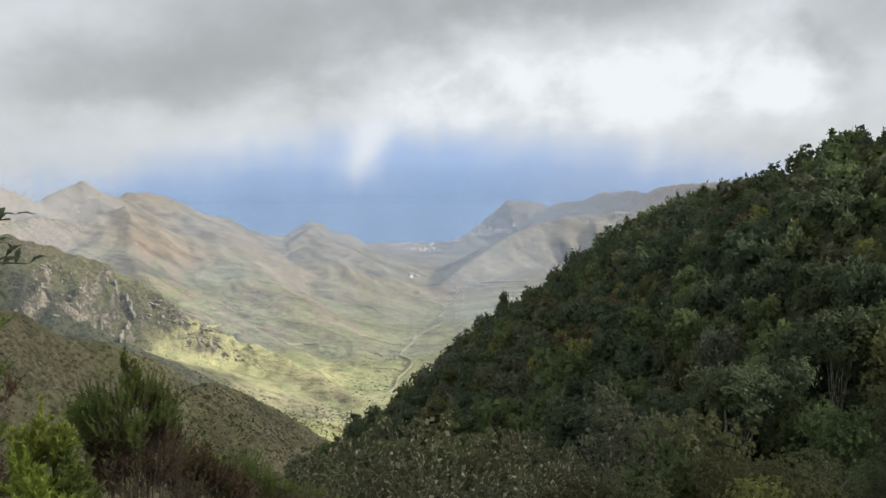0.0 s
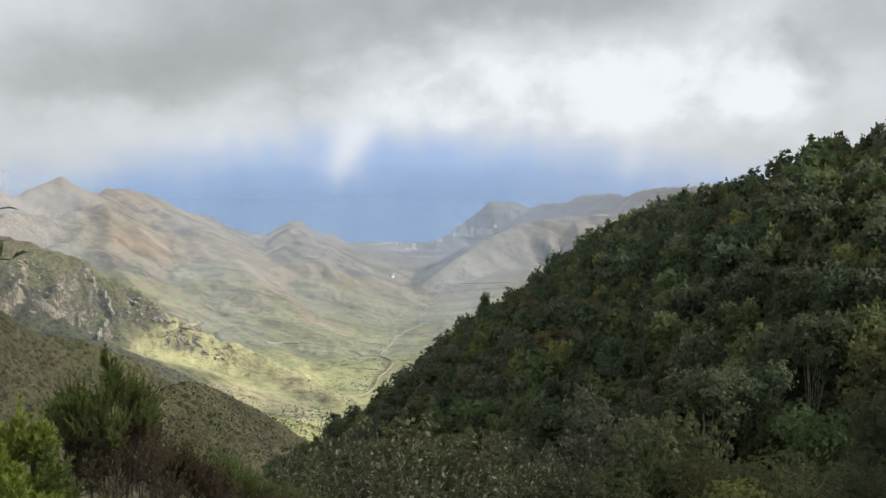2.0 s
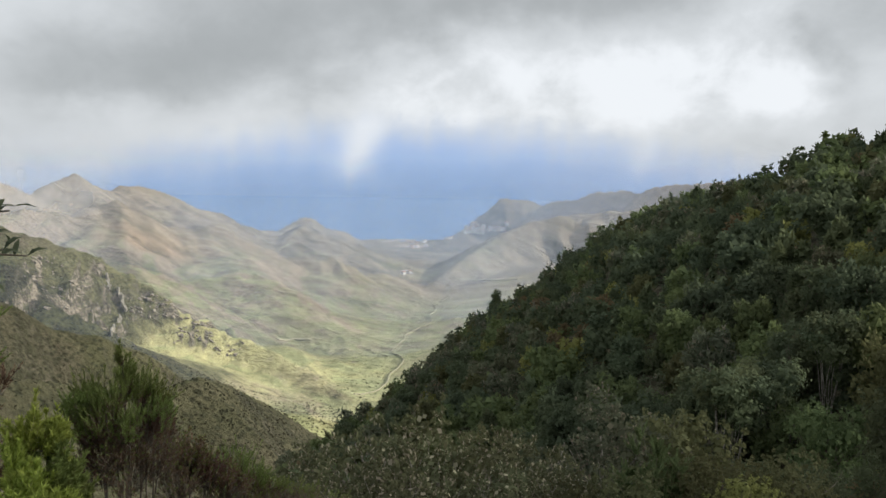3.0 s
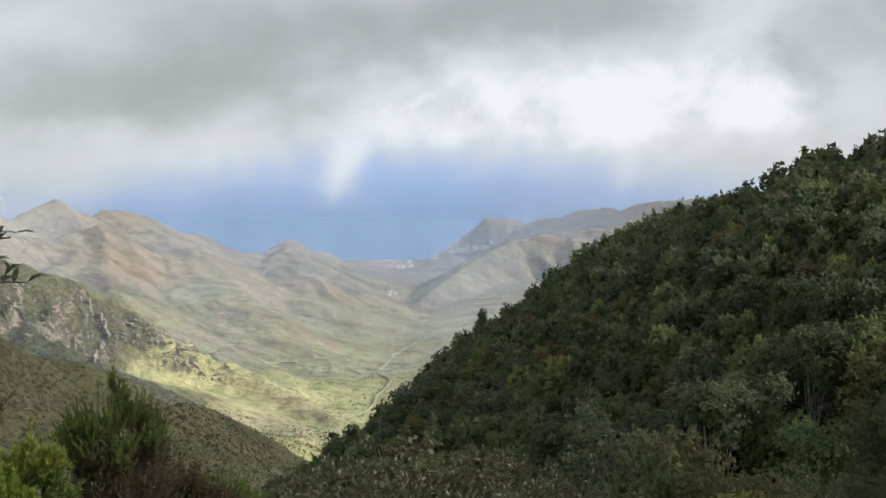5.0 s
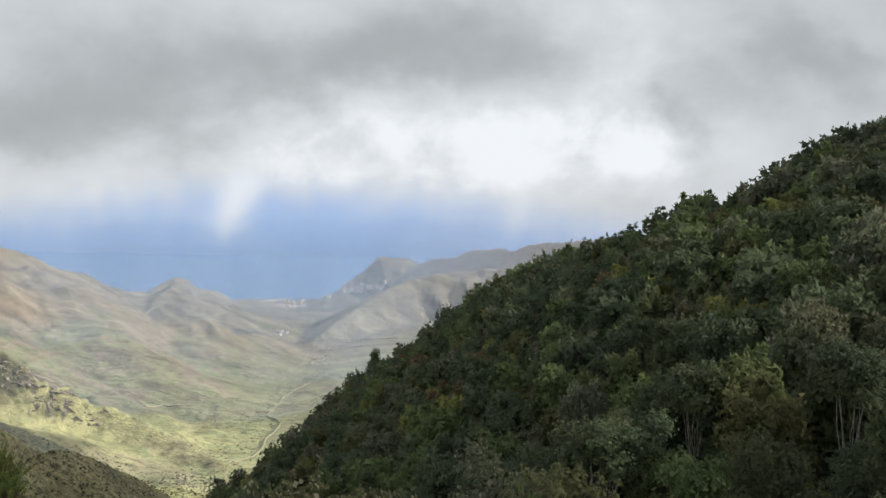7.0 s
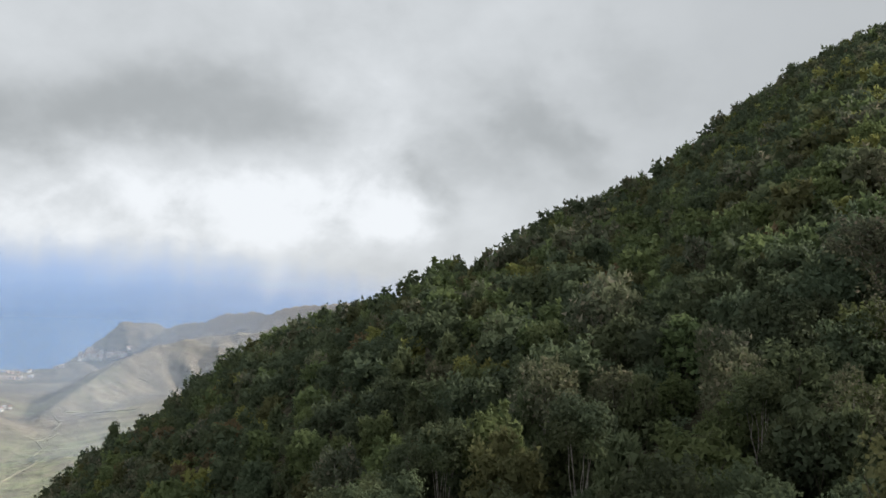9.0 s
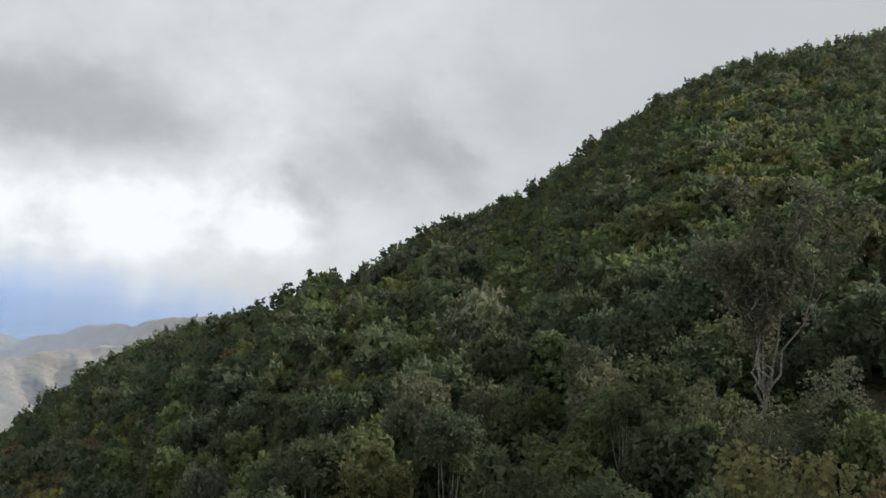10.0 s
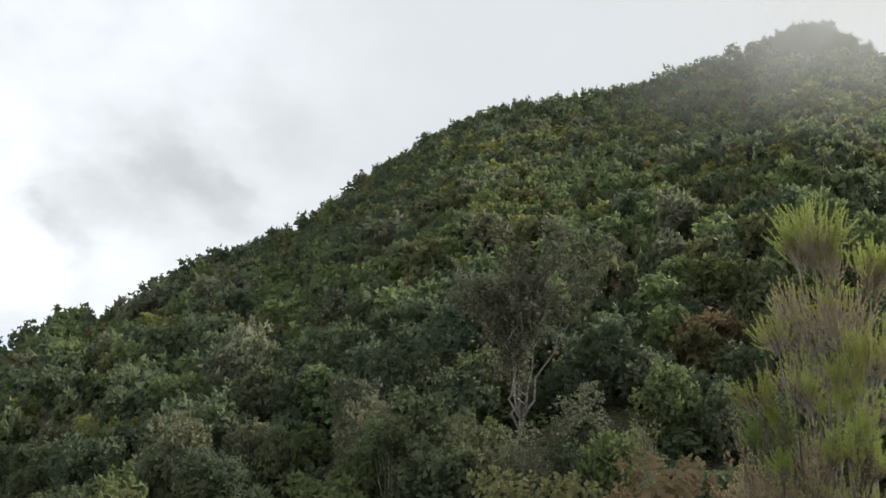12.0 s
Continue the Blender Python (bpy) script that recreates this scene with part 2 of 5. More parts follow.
    rust = m.ramp(m.math("ADD", rust, m.math("MULTIPLY", m.noise(0.02, 4, 0.6), 130.0)), 170.0, 85.0)
    col = m.mix(m.math("MULTIPLY", rust, 0.7), col, (0.460, 0.315, 0.190))
    upper = m.math("MULTIPLY", m.ramp(far_out, 1350.0, 1800.0), m.ramp(m.noise(0.009, 4, 0.6), 0.36, 0.58))
    col = m.mix(m.math("MULTIPLY", upper, 0.6), col, (0.270, 0.240, 0.200))
    seams = m.noise(0.16, 6, 0.7, dist=1.5)
    rock = m.mix(m.ramp(seams, 0.40, 0.62), (0.095, 0.083, 0.066), (0.380, 0.325, 0.250))
    rock = m.mix(m.math("MULTIPLY", m.ramp(fine, 0.5, 0.62), 0.6), rock, (0.11, 0.12, 0.06))
    crag = m.math("ADD", steep, m.math("MULTIPLY", m.math("SUBTRACT", mid, 0.5), 0.5))
    col = m.mix(m.ramp(crag, 0.80, 0.66), col, rock)
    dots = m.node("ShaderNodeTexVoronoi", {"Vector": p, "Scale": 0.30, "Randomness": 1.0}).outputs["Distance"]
    # scrub on the near spurs; cloud shade there is put into its cover and colour
    shaded_brake = polar(-27.5, 0, 430)
    beside = m.node("ShaderNodeVectorMath", {0: p, 1: (shaded_brake[0], shaded_brake[1], -85.0)}, operation="DISTANCE").outputs["Value"]
    shaded_belt = m.math("MULTIPLY", m.math("MAXIMUM", m.ramp(far_out, 445.0, 400.0), m.ramp(beside, 200.0, 110.0)), 0.85)
    near_shaded_belt = shaded_belt
    # the hollow under the ridge: its shade is put in as extra dark scrub
    shaded_hollow = polar(-23.8, 0, 690)
    off = m.node("ShaderNodeVectorMath", {0: p, 1: (shaded_hollow[0], shaded_hollow[1], -90.0)}, operation="DISTANCE").outputs["Value"]
    shaded_belt = m.math("ADD", shaded_belt, m.math("MULTIPLY", m.ramp(off, 95.0, 40.0), 0.6))
    cover = m.ramp(m.math("ADD", m.noise(0.014, 4, 0.6), shaded_belt), 0.46, 0.74)
    cover = m.math("MULTIPLY", m.math("MULTIPLY", cover, m.ramp(m.math("ADD", crag, m.math("MULTIPLY", near_shaded_belt, 0.30)), 0.60, 0.76)), m.math("SUBTRACT", 1.0, m.math("MULTIPLY", m.ramp(far_out, 640.0, 900.0), 0.72)))
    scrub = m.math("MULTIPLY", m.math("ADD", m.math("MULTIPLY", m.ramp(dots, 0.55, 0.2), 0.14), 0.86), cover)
    # scrub tones, darkened to hold the cloud shade of the near spurs
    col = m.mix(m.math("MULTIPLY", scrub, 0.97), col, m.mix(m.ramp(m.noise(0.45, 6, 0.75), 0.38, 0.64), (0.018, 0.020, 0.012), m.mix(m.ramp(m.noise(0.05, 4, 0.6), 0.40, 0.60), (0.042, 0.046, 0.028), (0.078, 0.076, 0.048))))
    # single bushes, too far off to be built
    bush = m.node("ShaderNodeTexVoronoi", {"Vector": p, "Scale": 0.085, "Randomness": 1.0}).outputs["Distance"]
    bushy = m.math("MULTIPLY", m.ramp(bush, 0.36, 0.16), m.ramp(m.noise(0.010, 3, 0.6), 0.42, 0.62))
    col = m.mix(m.math("MULTIPLY", bushy, m.math("MULTIPLY", m.ramp(far_out, 600.0, 900.0), 0.5)), col, (0.075, 0.080, 0.045))
    # old terraces and sheep paths, and the grain of tussocks and stones
    high = m.node("ShaderNodeSeparateXYZ", {0: p}).outputs[2]
    level = m.math("FRACT", m.math("ADD", m.math("MULTIPLY", high, 0.12), m.math("MULTIPLY", m.noise(0.012, 3), 3.0)))
    path = m.math("MULTIPLY", m.ramp(m.math("ABSOLUTE", m.math("SUBTRACT", level, 0.5)), 0.13, 0.04), m.ramp(m.noise(0.006, 3), 0.46, 0.60))
    col = m.mix(m.math("MULTIPLY", path, 0.12), col, (0.095, 0.090, 0.055))
    # rills washed down the flank of the range, with scrub in them and pale ribs between
    along = m.node("ShaderNodeVectorMath", {0: p, 1: (0.36, 0.93, 0.0)}, operation="DOT_PRODUCT").outputs["Value"]
    downhill = m.node("ShaderNodeVectorMath", {0: p, 1: (0.21, -0.08, 0.10)}, operation="DOT_PRODUCT").outputs["Value"]
    washed = m.noise(0.018, 7, 0.66, m.node("ShaderNodeCombineXYZ", {0: along, 1: downhill}).outputs[0], 0.6)
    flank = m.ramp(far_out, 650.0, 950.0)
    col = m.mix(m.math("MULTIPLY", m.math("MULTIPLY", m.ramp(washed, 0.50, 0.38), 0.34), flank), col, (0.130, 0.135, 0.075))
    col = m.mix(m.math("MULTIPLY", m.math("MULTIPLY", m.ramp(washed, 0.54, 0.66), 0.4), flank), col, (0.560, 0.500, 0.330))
    grain = m.noise(0.075, 8, 0.78)
    col = m.mix(m.math("MULTIPLY", m.ramp(grain, 0.54, 0.36), m.math("SUBTRACT", 1.0, m.math("MULTIPLY", flank, 0.5))), col, m.mix(0.55, col, (0.06, 0.06, 0.035)))
    col = m.mix(m.math("MULTIPLY", m.math("MULTIPLY", m.ramp(grain, 0.55, 0.68), 0.6), m.math("SUBTRACT", 1.0, scrub)), col, (0.45, 0.40, 0.28))
    relief = m.math("ADD", m.math("MULTIPLY", mid, 2.0), m.math("ADD", fine, m.math("MULTIPLY", m.noise(0.05, 8, 0.7), 4.0)))
    relief = m.math("ADD", relief, m.math("MULTIPLY", m.math("MULTIPLY", washed, flank), 12.0))
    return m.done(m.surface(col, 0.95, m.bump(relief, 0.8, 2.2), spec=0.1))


def rock_material():
    m = Nodes("weathered_rock")
    a, b = m.noise(0.12, 6, 0.65), m.noise(0.9, 5, 0.6)
    col = m.mix(m.ramp(a, 0.35, 0.65), (0.19, 0.165, 0.132), (0.46, 0.400, 0.318))
    col = m.mix(m.math("MULTIPLY", m.ramp(b, 0.5, 0.7), 0.5), col, (0.10, 0.11, 0.06))
    return m.done(m.surface(col, 0.95, m.bump(b, 0.9, 1.0), spec=0.1))


def sea_material():
    m = Nodes("sea_water")
    a = m.noise(0.004, 4)
    col = m.mix(m.ramp(a, 0.3, 0.7), (0.052, 0.212, 0.53), (0.060, 0.226, 0.55))
    return m.done(m.surface(col, 0.35, m.bump(m.noise(0.06, 4), 0.3, 1.0), spec=0.12))


def plain(name, color, rough=0.8, vary=0.15, scale=0.5):
    m = Nodes(name)
    n = m.noise(scale, 4)
    dark = tuple(c * (1 - vary) for c in color)
    return m.done(m.surface(m.mix(n, dark, color), rough, spec=0.2))


def mist_material(name, color, thick, scale, lo, hi, height_soft=None, plain_share=0.0, low_soft=0.12):
    """Fine droplets in the air: mostly clear, lit like white scattering matter."""
    m = Nodes(name)
    co = m.node("ShaderNodeTexCoord").outputs["UV"]
    u = m.node("ShaderNodeSeparateXYZ", {0: co})
    n = m.noise(scale, 5, 0.55, dist=0.5)
    a = m.math("ADD", m.math("MULTIPLY", m.ramp(n, lo, hi), 1.0 - plain_share), plain_share)
    # soft towards every border of the sheet
    eu = m.math("MULTIPLY", m.ramp(u.outputs[0], 0.0, 0.35), m.ramp(u.outputs[0], 1.0, 0.65))
    ev = m.math("MULTIPLY", m.ramp(u.outputs[1], 0.0, low_soft if height_soft else 0.4), m.ramp(u.outputs[1], 1.0, height_soft or 0.6))
    a = m.math("MULTIPLY", m.math("MULTIPLY", a, thick), m.math("MULTIPLY", eu, ev))
    white = m.node("ShaderNodeMixShader", {0: 0.5, 1: m.node("ShaderNodeBsdfDiffuse", {"Color": color}).outputs[0],
                                           2: m.node("ShaderNodeBsdfTranslucent", {"Color": color}).outputs[0]}).outputs[0]
    clear = m.node("ShaderNodeBsdfTransparent").outputs[0]
    return m.done(m.node("ShaderNodeMixShader", {0: a, 1: clear, 2: white}).outputs[0])


M_BARK, M_PALE_BARK, M_GROUND, M_ROCK, M_SEA = bark_material(), pale_bark_material(), ground_material(), rock_material(), sea_material()
M_WALL = plain("white_render_wall", (0.92, 0.90, 0.86))
M_WALL_WARM = plain("warm_render_wall", (0.86, 0.64, 0.54))
M_ROOF = plain("clay_roof", (0.42, 0.22, 0.14))
M_DARK = plain("window_dark", (0.05, 0.06, 0.07), 0.3)
M_TRACK = plain("dirt_track", (0.43, 0.40, 0.27), 0.95)
M_PALE_ROCK = plain("pale_dike_rock", (0.50, 0.46, 0.385), 0.95, 0.5, 0.6)
M_SAND = plain("pale_sand", (0.62, 0.55, 0.45), 0.95)


# ---- building helpers ----
def mesh_of(name, verts, faces, mats, mat_index=None, smooth=False):
    """A mesh from arrays; faces are all triangles or all quads, or a list of such arrays."""
    me = bpy.data.meshes.new(name)
    groups = faces if isinstance(faces, list) else [faces]
    verts = np.asarray(verts, np.float32)
    loops = np.concatenate([np.asarray(g, np.int32).ravel() for g in groups])
    sizes = np.concatenate([np.full(len(g), np.asarray(g).shape[1], np.int32) for g in groups])
    me.vertices.add(len(verts))
    me.vertices.foreach_set("co", verts.ravel())
    me.loops.add(len(loops))
    me.loops.foreach_set("vertex_index", loops)
    me.polygons.add(len(sizes))
    me.polygons.foreach_set("loop_start", np.concatenate([[0], np.cumsum(sizes)[:-1]]).astype(np.int32))
    me.polygons.foreach_set("loop_total", sizes)
    for mt in mats if isinstance(mats, (list, tuple)) else [mats]:
        me.materials.append(mt)
    if mat_index is not None:
        me.polygons.foreach_set("material_index", np.asarray(mat_index, np.int32))
    me.polygons.foreach_set("use_smooth", np.full(len(sizes), smooth))
    me.update(calc_edges=True)
    return me


def part_mesh(name, me, parent, label="", m=None):
    ob = new(name, me)
    ob.parent = parent
    if m is not None:
        ob.matrix_basis = m
    return tagged(ob, label)


def part(name, bm, material, parent, label=""):
    me = bpy.data.meshes.new(name)
    bm.to_mesh(me)
    bm.free()
    me.materials.append(material)
    return part_mesh(name, me, parent, label)


# ---- the lie of the land ----
# wooded hill: degrees to the right, distance and angle of its treetops on the crest, distance and height of its foot
HILL = np.array([
    (-180, 80, 4, 10, -1.6), (-100, 60, -12, 18, -6), (-60, 60, -28, 20, -12), (-30, 80, -27, 25, -14), (-15, 100, -22.8, 40, -20),
    (-9, 120, -19.4, 50, -24), (-3.4, 160, -15.2, 55, -26), (4, 200, -9.8, 50, -24), (10.9, 210, -5.2, 45, -20), (17.7, 200, -2.2, 40, -17),
    (25, 180, 1.1, 36, -14), (29, 185, 2.1, 36, -13), (33.3, 200, 5.0, 35, -12), (39.5, 225, 7.8, 34, -12), (44.7, 270, 11.75, 33, -11),
    (52, 300, 15.9, 32, -11), (62, 310, 17.4, 32, -11), (73, 330, 20.3, 32, -11)])
HILL_FAR = np.array([(76, 330, 19.5, 31, -10), (79, 330, 17.5, 30, -9), (100, 260, 15, 26, -7), (140, 140, 9, 18, -3), (180, 80, 4, 10, -1.6)])
HILL = np.concatenate([HILL, HILL_FAR])
# the crest in finer steps: degrees to the right, angle of the treetops
CREST = ((-8.4, -18.9), (-4.4, -16.6), (-0.4, -13.6), (2.0, -11.5), (4.2, -9.9), (7.4, -8.0), (8.8, -6.6), (10.5, -5.9), (11.6, -4.6), (13.5, -3.4), (15.1, -3.0), (16.8, -2.25), (18.9, -1.6),
         (22.7, -0.3), (24.0, 0.95), (25.2, 1.4), (28.8, 1.95), (30.2, 3.3), (34.1, 5.6), (39.9, 7.6), (41.8, 9.4), (45.5, 12.2), (49.0, 14.4), (52.5, 15.95), (56.0, 16.6), (60.6, 17.0),
         (62.5, 17.4), (65.2, 17.95), (67.8, 18.7), (70.4, 19.3), (72.1, 19.8), (73.2, 20.4), (74.9, 20.3), (76.2, 19.65), (77.5, 18.6), (78.6, 17.5))
HILL = np.array([q for q in HILL if q[0] < -8.5 or q[0] > 79.5] + [(a, np.interp(a, HILL[:, 0], HILL[:, 1]), e, np.interp(a, HILL[:, 0], HILL[:, 3]), np.interp(a, HILL[:, 0], HILL[:, 4])) for a, e in CREST])
HILL = HILL[np.argsort(HILL[:, 0])]
CANOPY = 4.7
RIDGES = {
    "left_range": ((-70, 0.0, 1200), (-45, -1.0, 1350), (-28.2, -2.0, 1500), (-27.0, -2.5, 1530), (-26.25, -2.95, 1555), (-25.1, -2.35, 1570), (-23.65, -1.6, 1600),
                   (-22.2, -2.5, 1630), (-21.4, -2.8, 1645), (-20.9, -2.35, 1665), (-19.4, -2.5, 1720), (-17.8, -3.0, 1790), (-16.1, -3.95, 1880), (-14.6, -4.2, 1955),
                   (-13.5, -4.95, 2010), (-12.0, -5.4, 2100), (-10.9, -5.45, 2170), (-10.0, -4.95, 2205), (-9.2, -4.5, 2235), (-8.5, -4.6, 2275), (-7.7, -5.25, 2320),
                   (-6.35, -5.5, 2395), (-5.6, -6.0, 2440), (-4.0, -6.4, 2490), (-2.6, -6.75, 2520)),
    "spur_a": ((-17.6, -3.9, 1790), (-12.5, -6.9, 1620), (-8, -8.9, 1500), (-4.5, -10.6, 1380)),
    "spur_b": ((-8.9, -4.9, 2240), (-6.5, -6.5, 2050), (-4.6, -7.7, 1850), (-3.6, -8.4, 1740), (-2.0, -9.0, 1620), (-0.8, -9.45, 1550)),
    "spur_c": ((-23.6, -2.0, 1590), (-19.3, -5.5, 1400), (-16.25, -7.4, 1290), (-14.5, -9.05, 1200), (-11.2, -10.85, 1090), (-6.9, -13.1, 960), (-5.2, -14.3, 900)),
    "crag_spur": ((-40, -3.0, 700), (-28.3, -4.9, 720), (-25.7, -5.55, 730), (-23.35, -6.5, 730), (-21.4, -8.05, 722), (-19.4, -9.1, 712), (-17.65, -10.6, 700), (-15.5, -12.0, 695),
                  (-13.65, -12.6, 690), (-11.8, -13.4, 675), (-7.5, -15.8, 640), (-4.4, -17.3, 610)),
    "scrub_spur": ((-40, -6.0, 430), (-28.6, -9.2, 450), (-27.3, -9.7, 450), (-25.2, -11.35, 450), (-22.5, -12.0, 455), (-19.1, -13.7, 460), (-15.5, -16.6, 470)),
    "shelf": ((-40, -5.0, 560), (-28.6, -6.6, 590), (-27.2, -7.1, 588), (-26, -8.2, 585), (-25.4, -9.6, 580), (-24.1, -10.5, 575)),
    "near_spur": ((-30, -13.5, 280), (-19.2, -15.9, 325), (-18.1, -15.5, 330), (-16.3, -15.0, 338), (-14.45, -15.75, 350), (-12.2, -16.85, 365), (-9.9, -18.25, 380), (-8.5, -19.2, 392)),
    "headland": ((0.3, -6.2, 2520), (0.9, -5.85, 2560), (2.1, -5.15, 2560), (3.05, -4.35, 2580), (3.85, -3.63, 2590), (4.5, -3.1, 2600), (6.55, -3.2, 2600), (7.35, -3.55, 2580),
                 (8.1, -3.2, 2530), (9.65, -3.05, 2475), (10.95, -2.5, 2430), (11.9, -2.45, 2405), (12.9, -2.3, 2380), (13.8, -2.55, 2350), (14.7, -2.1, 2320), (16.0, -1.9, 2285),
                 (19.4, -1.6, 2200), (30, 0.0, 2000)),
    "mound": ((0.2, -6.4, 2280), (1.7, -5.35, 2330), (2.5, -5.85, 2300), (3.5, -6.5, 2250)),
    "right_slope": ((-0.25, -9.0, 1500), (1.9, -7.4, 1620), (3.5, -6.3, 1720), (5.05, -5.3, 1800), (6.6, -4.65, 1850), (8.15, -4.25, 1880), (10.05, -4.0, 1900), (11.6, -3.85, 1900),
                    (22, -2.5, 1850)),
}
# how steeply each falls away, and how deep before it flattens out
FALL = {"left_range": (0.50, 230), "spur_a": (0.46, 90), "spur_b": (0.55, 80), "spur_c": (0.50, 120), "crag_spur": (0.58, 150), "shelf": (0.62, 90), "scrub_spur": (0.55, 130),
        "near_spur": (0.62, 120), "headland": (0.62, 200), "mound": (0.5, 60), "right_slope": (0.46, 170)}
SPURS = {"left_range": 170, "spur_c": 110, "spur_a": 95, "spur_b": 90, "crag_spur": 85, "right_slope": 105, "headland": 120, "scrub_spur": 70, "near_spur": 60}
STREAM_Y, STREAM_X = (300, 500, 685, 914, 1200, 1361, 1645, 2600), (-84, -79, -65, -54, -21, 5, -11, -9)
FLOOR_Y = (0, 300, 500, 700, 900, 1360, 1650, 2450, 2600, 3000, 6000)
FLOOR_Z = (-150, -165, -180, -203, -219, -240, -256, -271, -275, -310, -330)


LATTICE = {}


def wave(x, y, seed, scale, octaves=4, ridged=False):
    """Smooth noise over the plan, summed over octaves (value lattice, blended)."""
    total, amp, norm = np.zeros_like(x), 1.0, 0.0
    for k in range(octaves):
        if seed + k not in LATTICE:
            LATTICE[seed + k] = np.random.RandomState(seed + k).rand(257, 257)
        grid = LATTICE[seed + k]
        u, v = x / scale * 2 ** k + 31.7 * k, y / scale * 2 ** k + 17.3 * k
        iu, iv = np.floor(u).astype(int), np.floor(v).astype(int)
        fu, fv = u - iu, v - iv
        fu, fv = fu * fu * (3 - 2 * fu), fv * fv * (3 - 2 * fv)
        g = lambda a, b: grid[a % 257, b % 257]
        n = (g(iu, iv) * (1 - fu) + g(iu + 1, iv) * fu) * (1 - fv) + (g(iu, iv + 1) * (1 - fu) + g(iu + 1, iv + 1) * fu) * fv
        if ridged:
            n = 1 - np.abs(2 * n - 1)
        total += amp * n
        norm += amp
        amp *= 0.5
    return total / norm - 0.5


def soft_max(a, b, k):
    h = np.clip(0.5 + 0.5 * (a - b) / k, 0, 1)
    return b + (a - b) * h + k * h * (1 - h)


def hill_height(az, r):
    """The wooded hill and the slope under the viewpoint."""
    rc, ec, rb, zb = (np.interp(az, HILL[:, 0], HILL[:, i]) for i in range(1, 5))
    zc = rc * np.tan(np.radians(ec)) - CANOPY
    f = np.clip((r - rb) / (rc - rb), 0, 1)
    rise = zb + (zc - zb) * (0.82 * f + 0.18 * f * f)
    f0 = np.clip((r - 1.3) / (rb - 1.3), 0, 1)
    near = -1.6 + (zb + 1.6) * f0 ** 0.92
    back = zc - 0.62 * (r - rc) - 0.0012 * np.clip(r - rc, 0, 60) ** 2
    return EYE + np.where(r < rb, near, np.where(r < rc, rise, back))


CRAGS = [tuple(polar(az, 0, r)[:2]) + (size,) for az, r, size in ((-20.0, 715, 45), (-16.6, 690, 55), (-25.8, 700, 55), (-27.0, 640, 40), (-23.4, 640, 45), (-28.6, 560, 40), (-21.5, 560, 35),
                                                                 (-7.2, 900, 45), (-23.5, 1560, 80), (4.5, 2560, 90))]


def land(x, y):
    """Height of the ground over the plan."""
    x, y = np.asarray(x, float), np.asarray(y, float)
    r = np.hypot(x, y)
    az = np.degrees(np.arctan2(x, y))
    h = np.interp(y, FLOOR_Y, FLOOR_Z) + 3 * wave(x, y, 5, 120)
    # the valley's long sides rise from the stream to the ranges
    left = np.clip(np.interp(y, STREAM_Y, STREAM_X) - x - 8, 0, None)
    bent = 0.85 * x + 0.53 * y + 150 * wave(x, y, 19, 230, 3)
    fold = 1 - np.abs(2 * (bent / 165 - np.floor(bent / 165)) - 1)
    fold2 = 1 - np.abs(2 * (bent / 47 + 0.3 - np.floor(bent / 47 + 0.3)) - 1)
    side = np.interp(y, (700, 950, 1300, 1500), (0.08, 0.13, 0.25, 0.29)) * left + np.clip(left / 120, 0, 1) * (20 * (fold - 0.6) + 4 * (fold2 - 0.5) + 16 * wave(x, y, 15, 110, 4, True))
    rp = np.array([q for q in RIDGES["left_range"]])
    sky_r, sky_el = np.interp(az, rp[:, 0], rp[:, 2]), np.interp(az, rp[:, 0], rp[:, 1])
    inside = np.clip((sky_r - r) / 160, 0, 1)
    cap = EYE + r * np.tan(np.radians(sky_el)) - 14 - 0.02 * np.abs(sky_r - r)
    right = np.clip(x - np.interp(y, STREAM_Y, STREAM_X) - 14, 0, None)
    h = np.minimum(h + side * inside + 0.16 * np.minimum(right, 200) * np.clip((2300 - y) / 500, 0, 1), np.maximum(cap, h))
    gully = wave(x, y, 11, 210, 5, True)
    for name, pts in RIDGES.items():
        p = np.array([polar(*q) for q in pts])
        best, top, along, run = np.full(x.shape, 1e9), np.zeros(x.shape), np.zeros(x.shape), 0.0
        for a, b in zip(p[:-1], p[1:]):
            d = b[:2] - a[:2]
            s = np.clip(((x - a[0]) * d[0] + (y - a[1]) * d[1]) / (d @ d), 0, 1)
            dist = np.hypot(x - a[0] - s * d[0], y - a[1] - s * d[1])
            near = dist < best
            best = np.where(near, dist, best)
            top = np.where(near, a[2] + s * (b[2] - a[2]), top)
            along = np.where(near, run + s * np.linalg.norm(d), along)
            run += np.linalg.norm(d)
        k, depth = FALL[name]
        drop = depth * (1 - np.exp(-k * best / depth)) + 0.13 * best
        far = np.clip(best / 120, 0, 1)
        pitch = SPURS.get(name, 0)
        if pitch:
            bent = along + 0.35 * best + 60 * wave(x, y, 83, 160, 2)
            fold = 1 - np.abs(2 * (bent / pitch - np.floor(bent / pitch)) - 1)
            deep = 0.5 if name in ("crag_spur", "scrub_spur", "near_spur") else 0.30
            drop = drop * (1 + deep * np.clip(best / 50, 0, 1) * (0.55 - fold))
        z = top - drop + 30 * far * (gully - 0.02) * np.clip(r / 1400, 0.3, 1)
        h = soft_max(z, h, 12)
    rough = np.clip((r - 250) / 600, 0, 1)
    h = h + rough * (6 * wave(x, y, 23, 60, 4, True) + 2.5 * wave(x, y, 29, 14, 3))
    hill = hill_height(az, r) + np.clip(r / 60 - 0.3, 0, 1) * 2.0 * wave(x, y, 41, 25, 3)
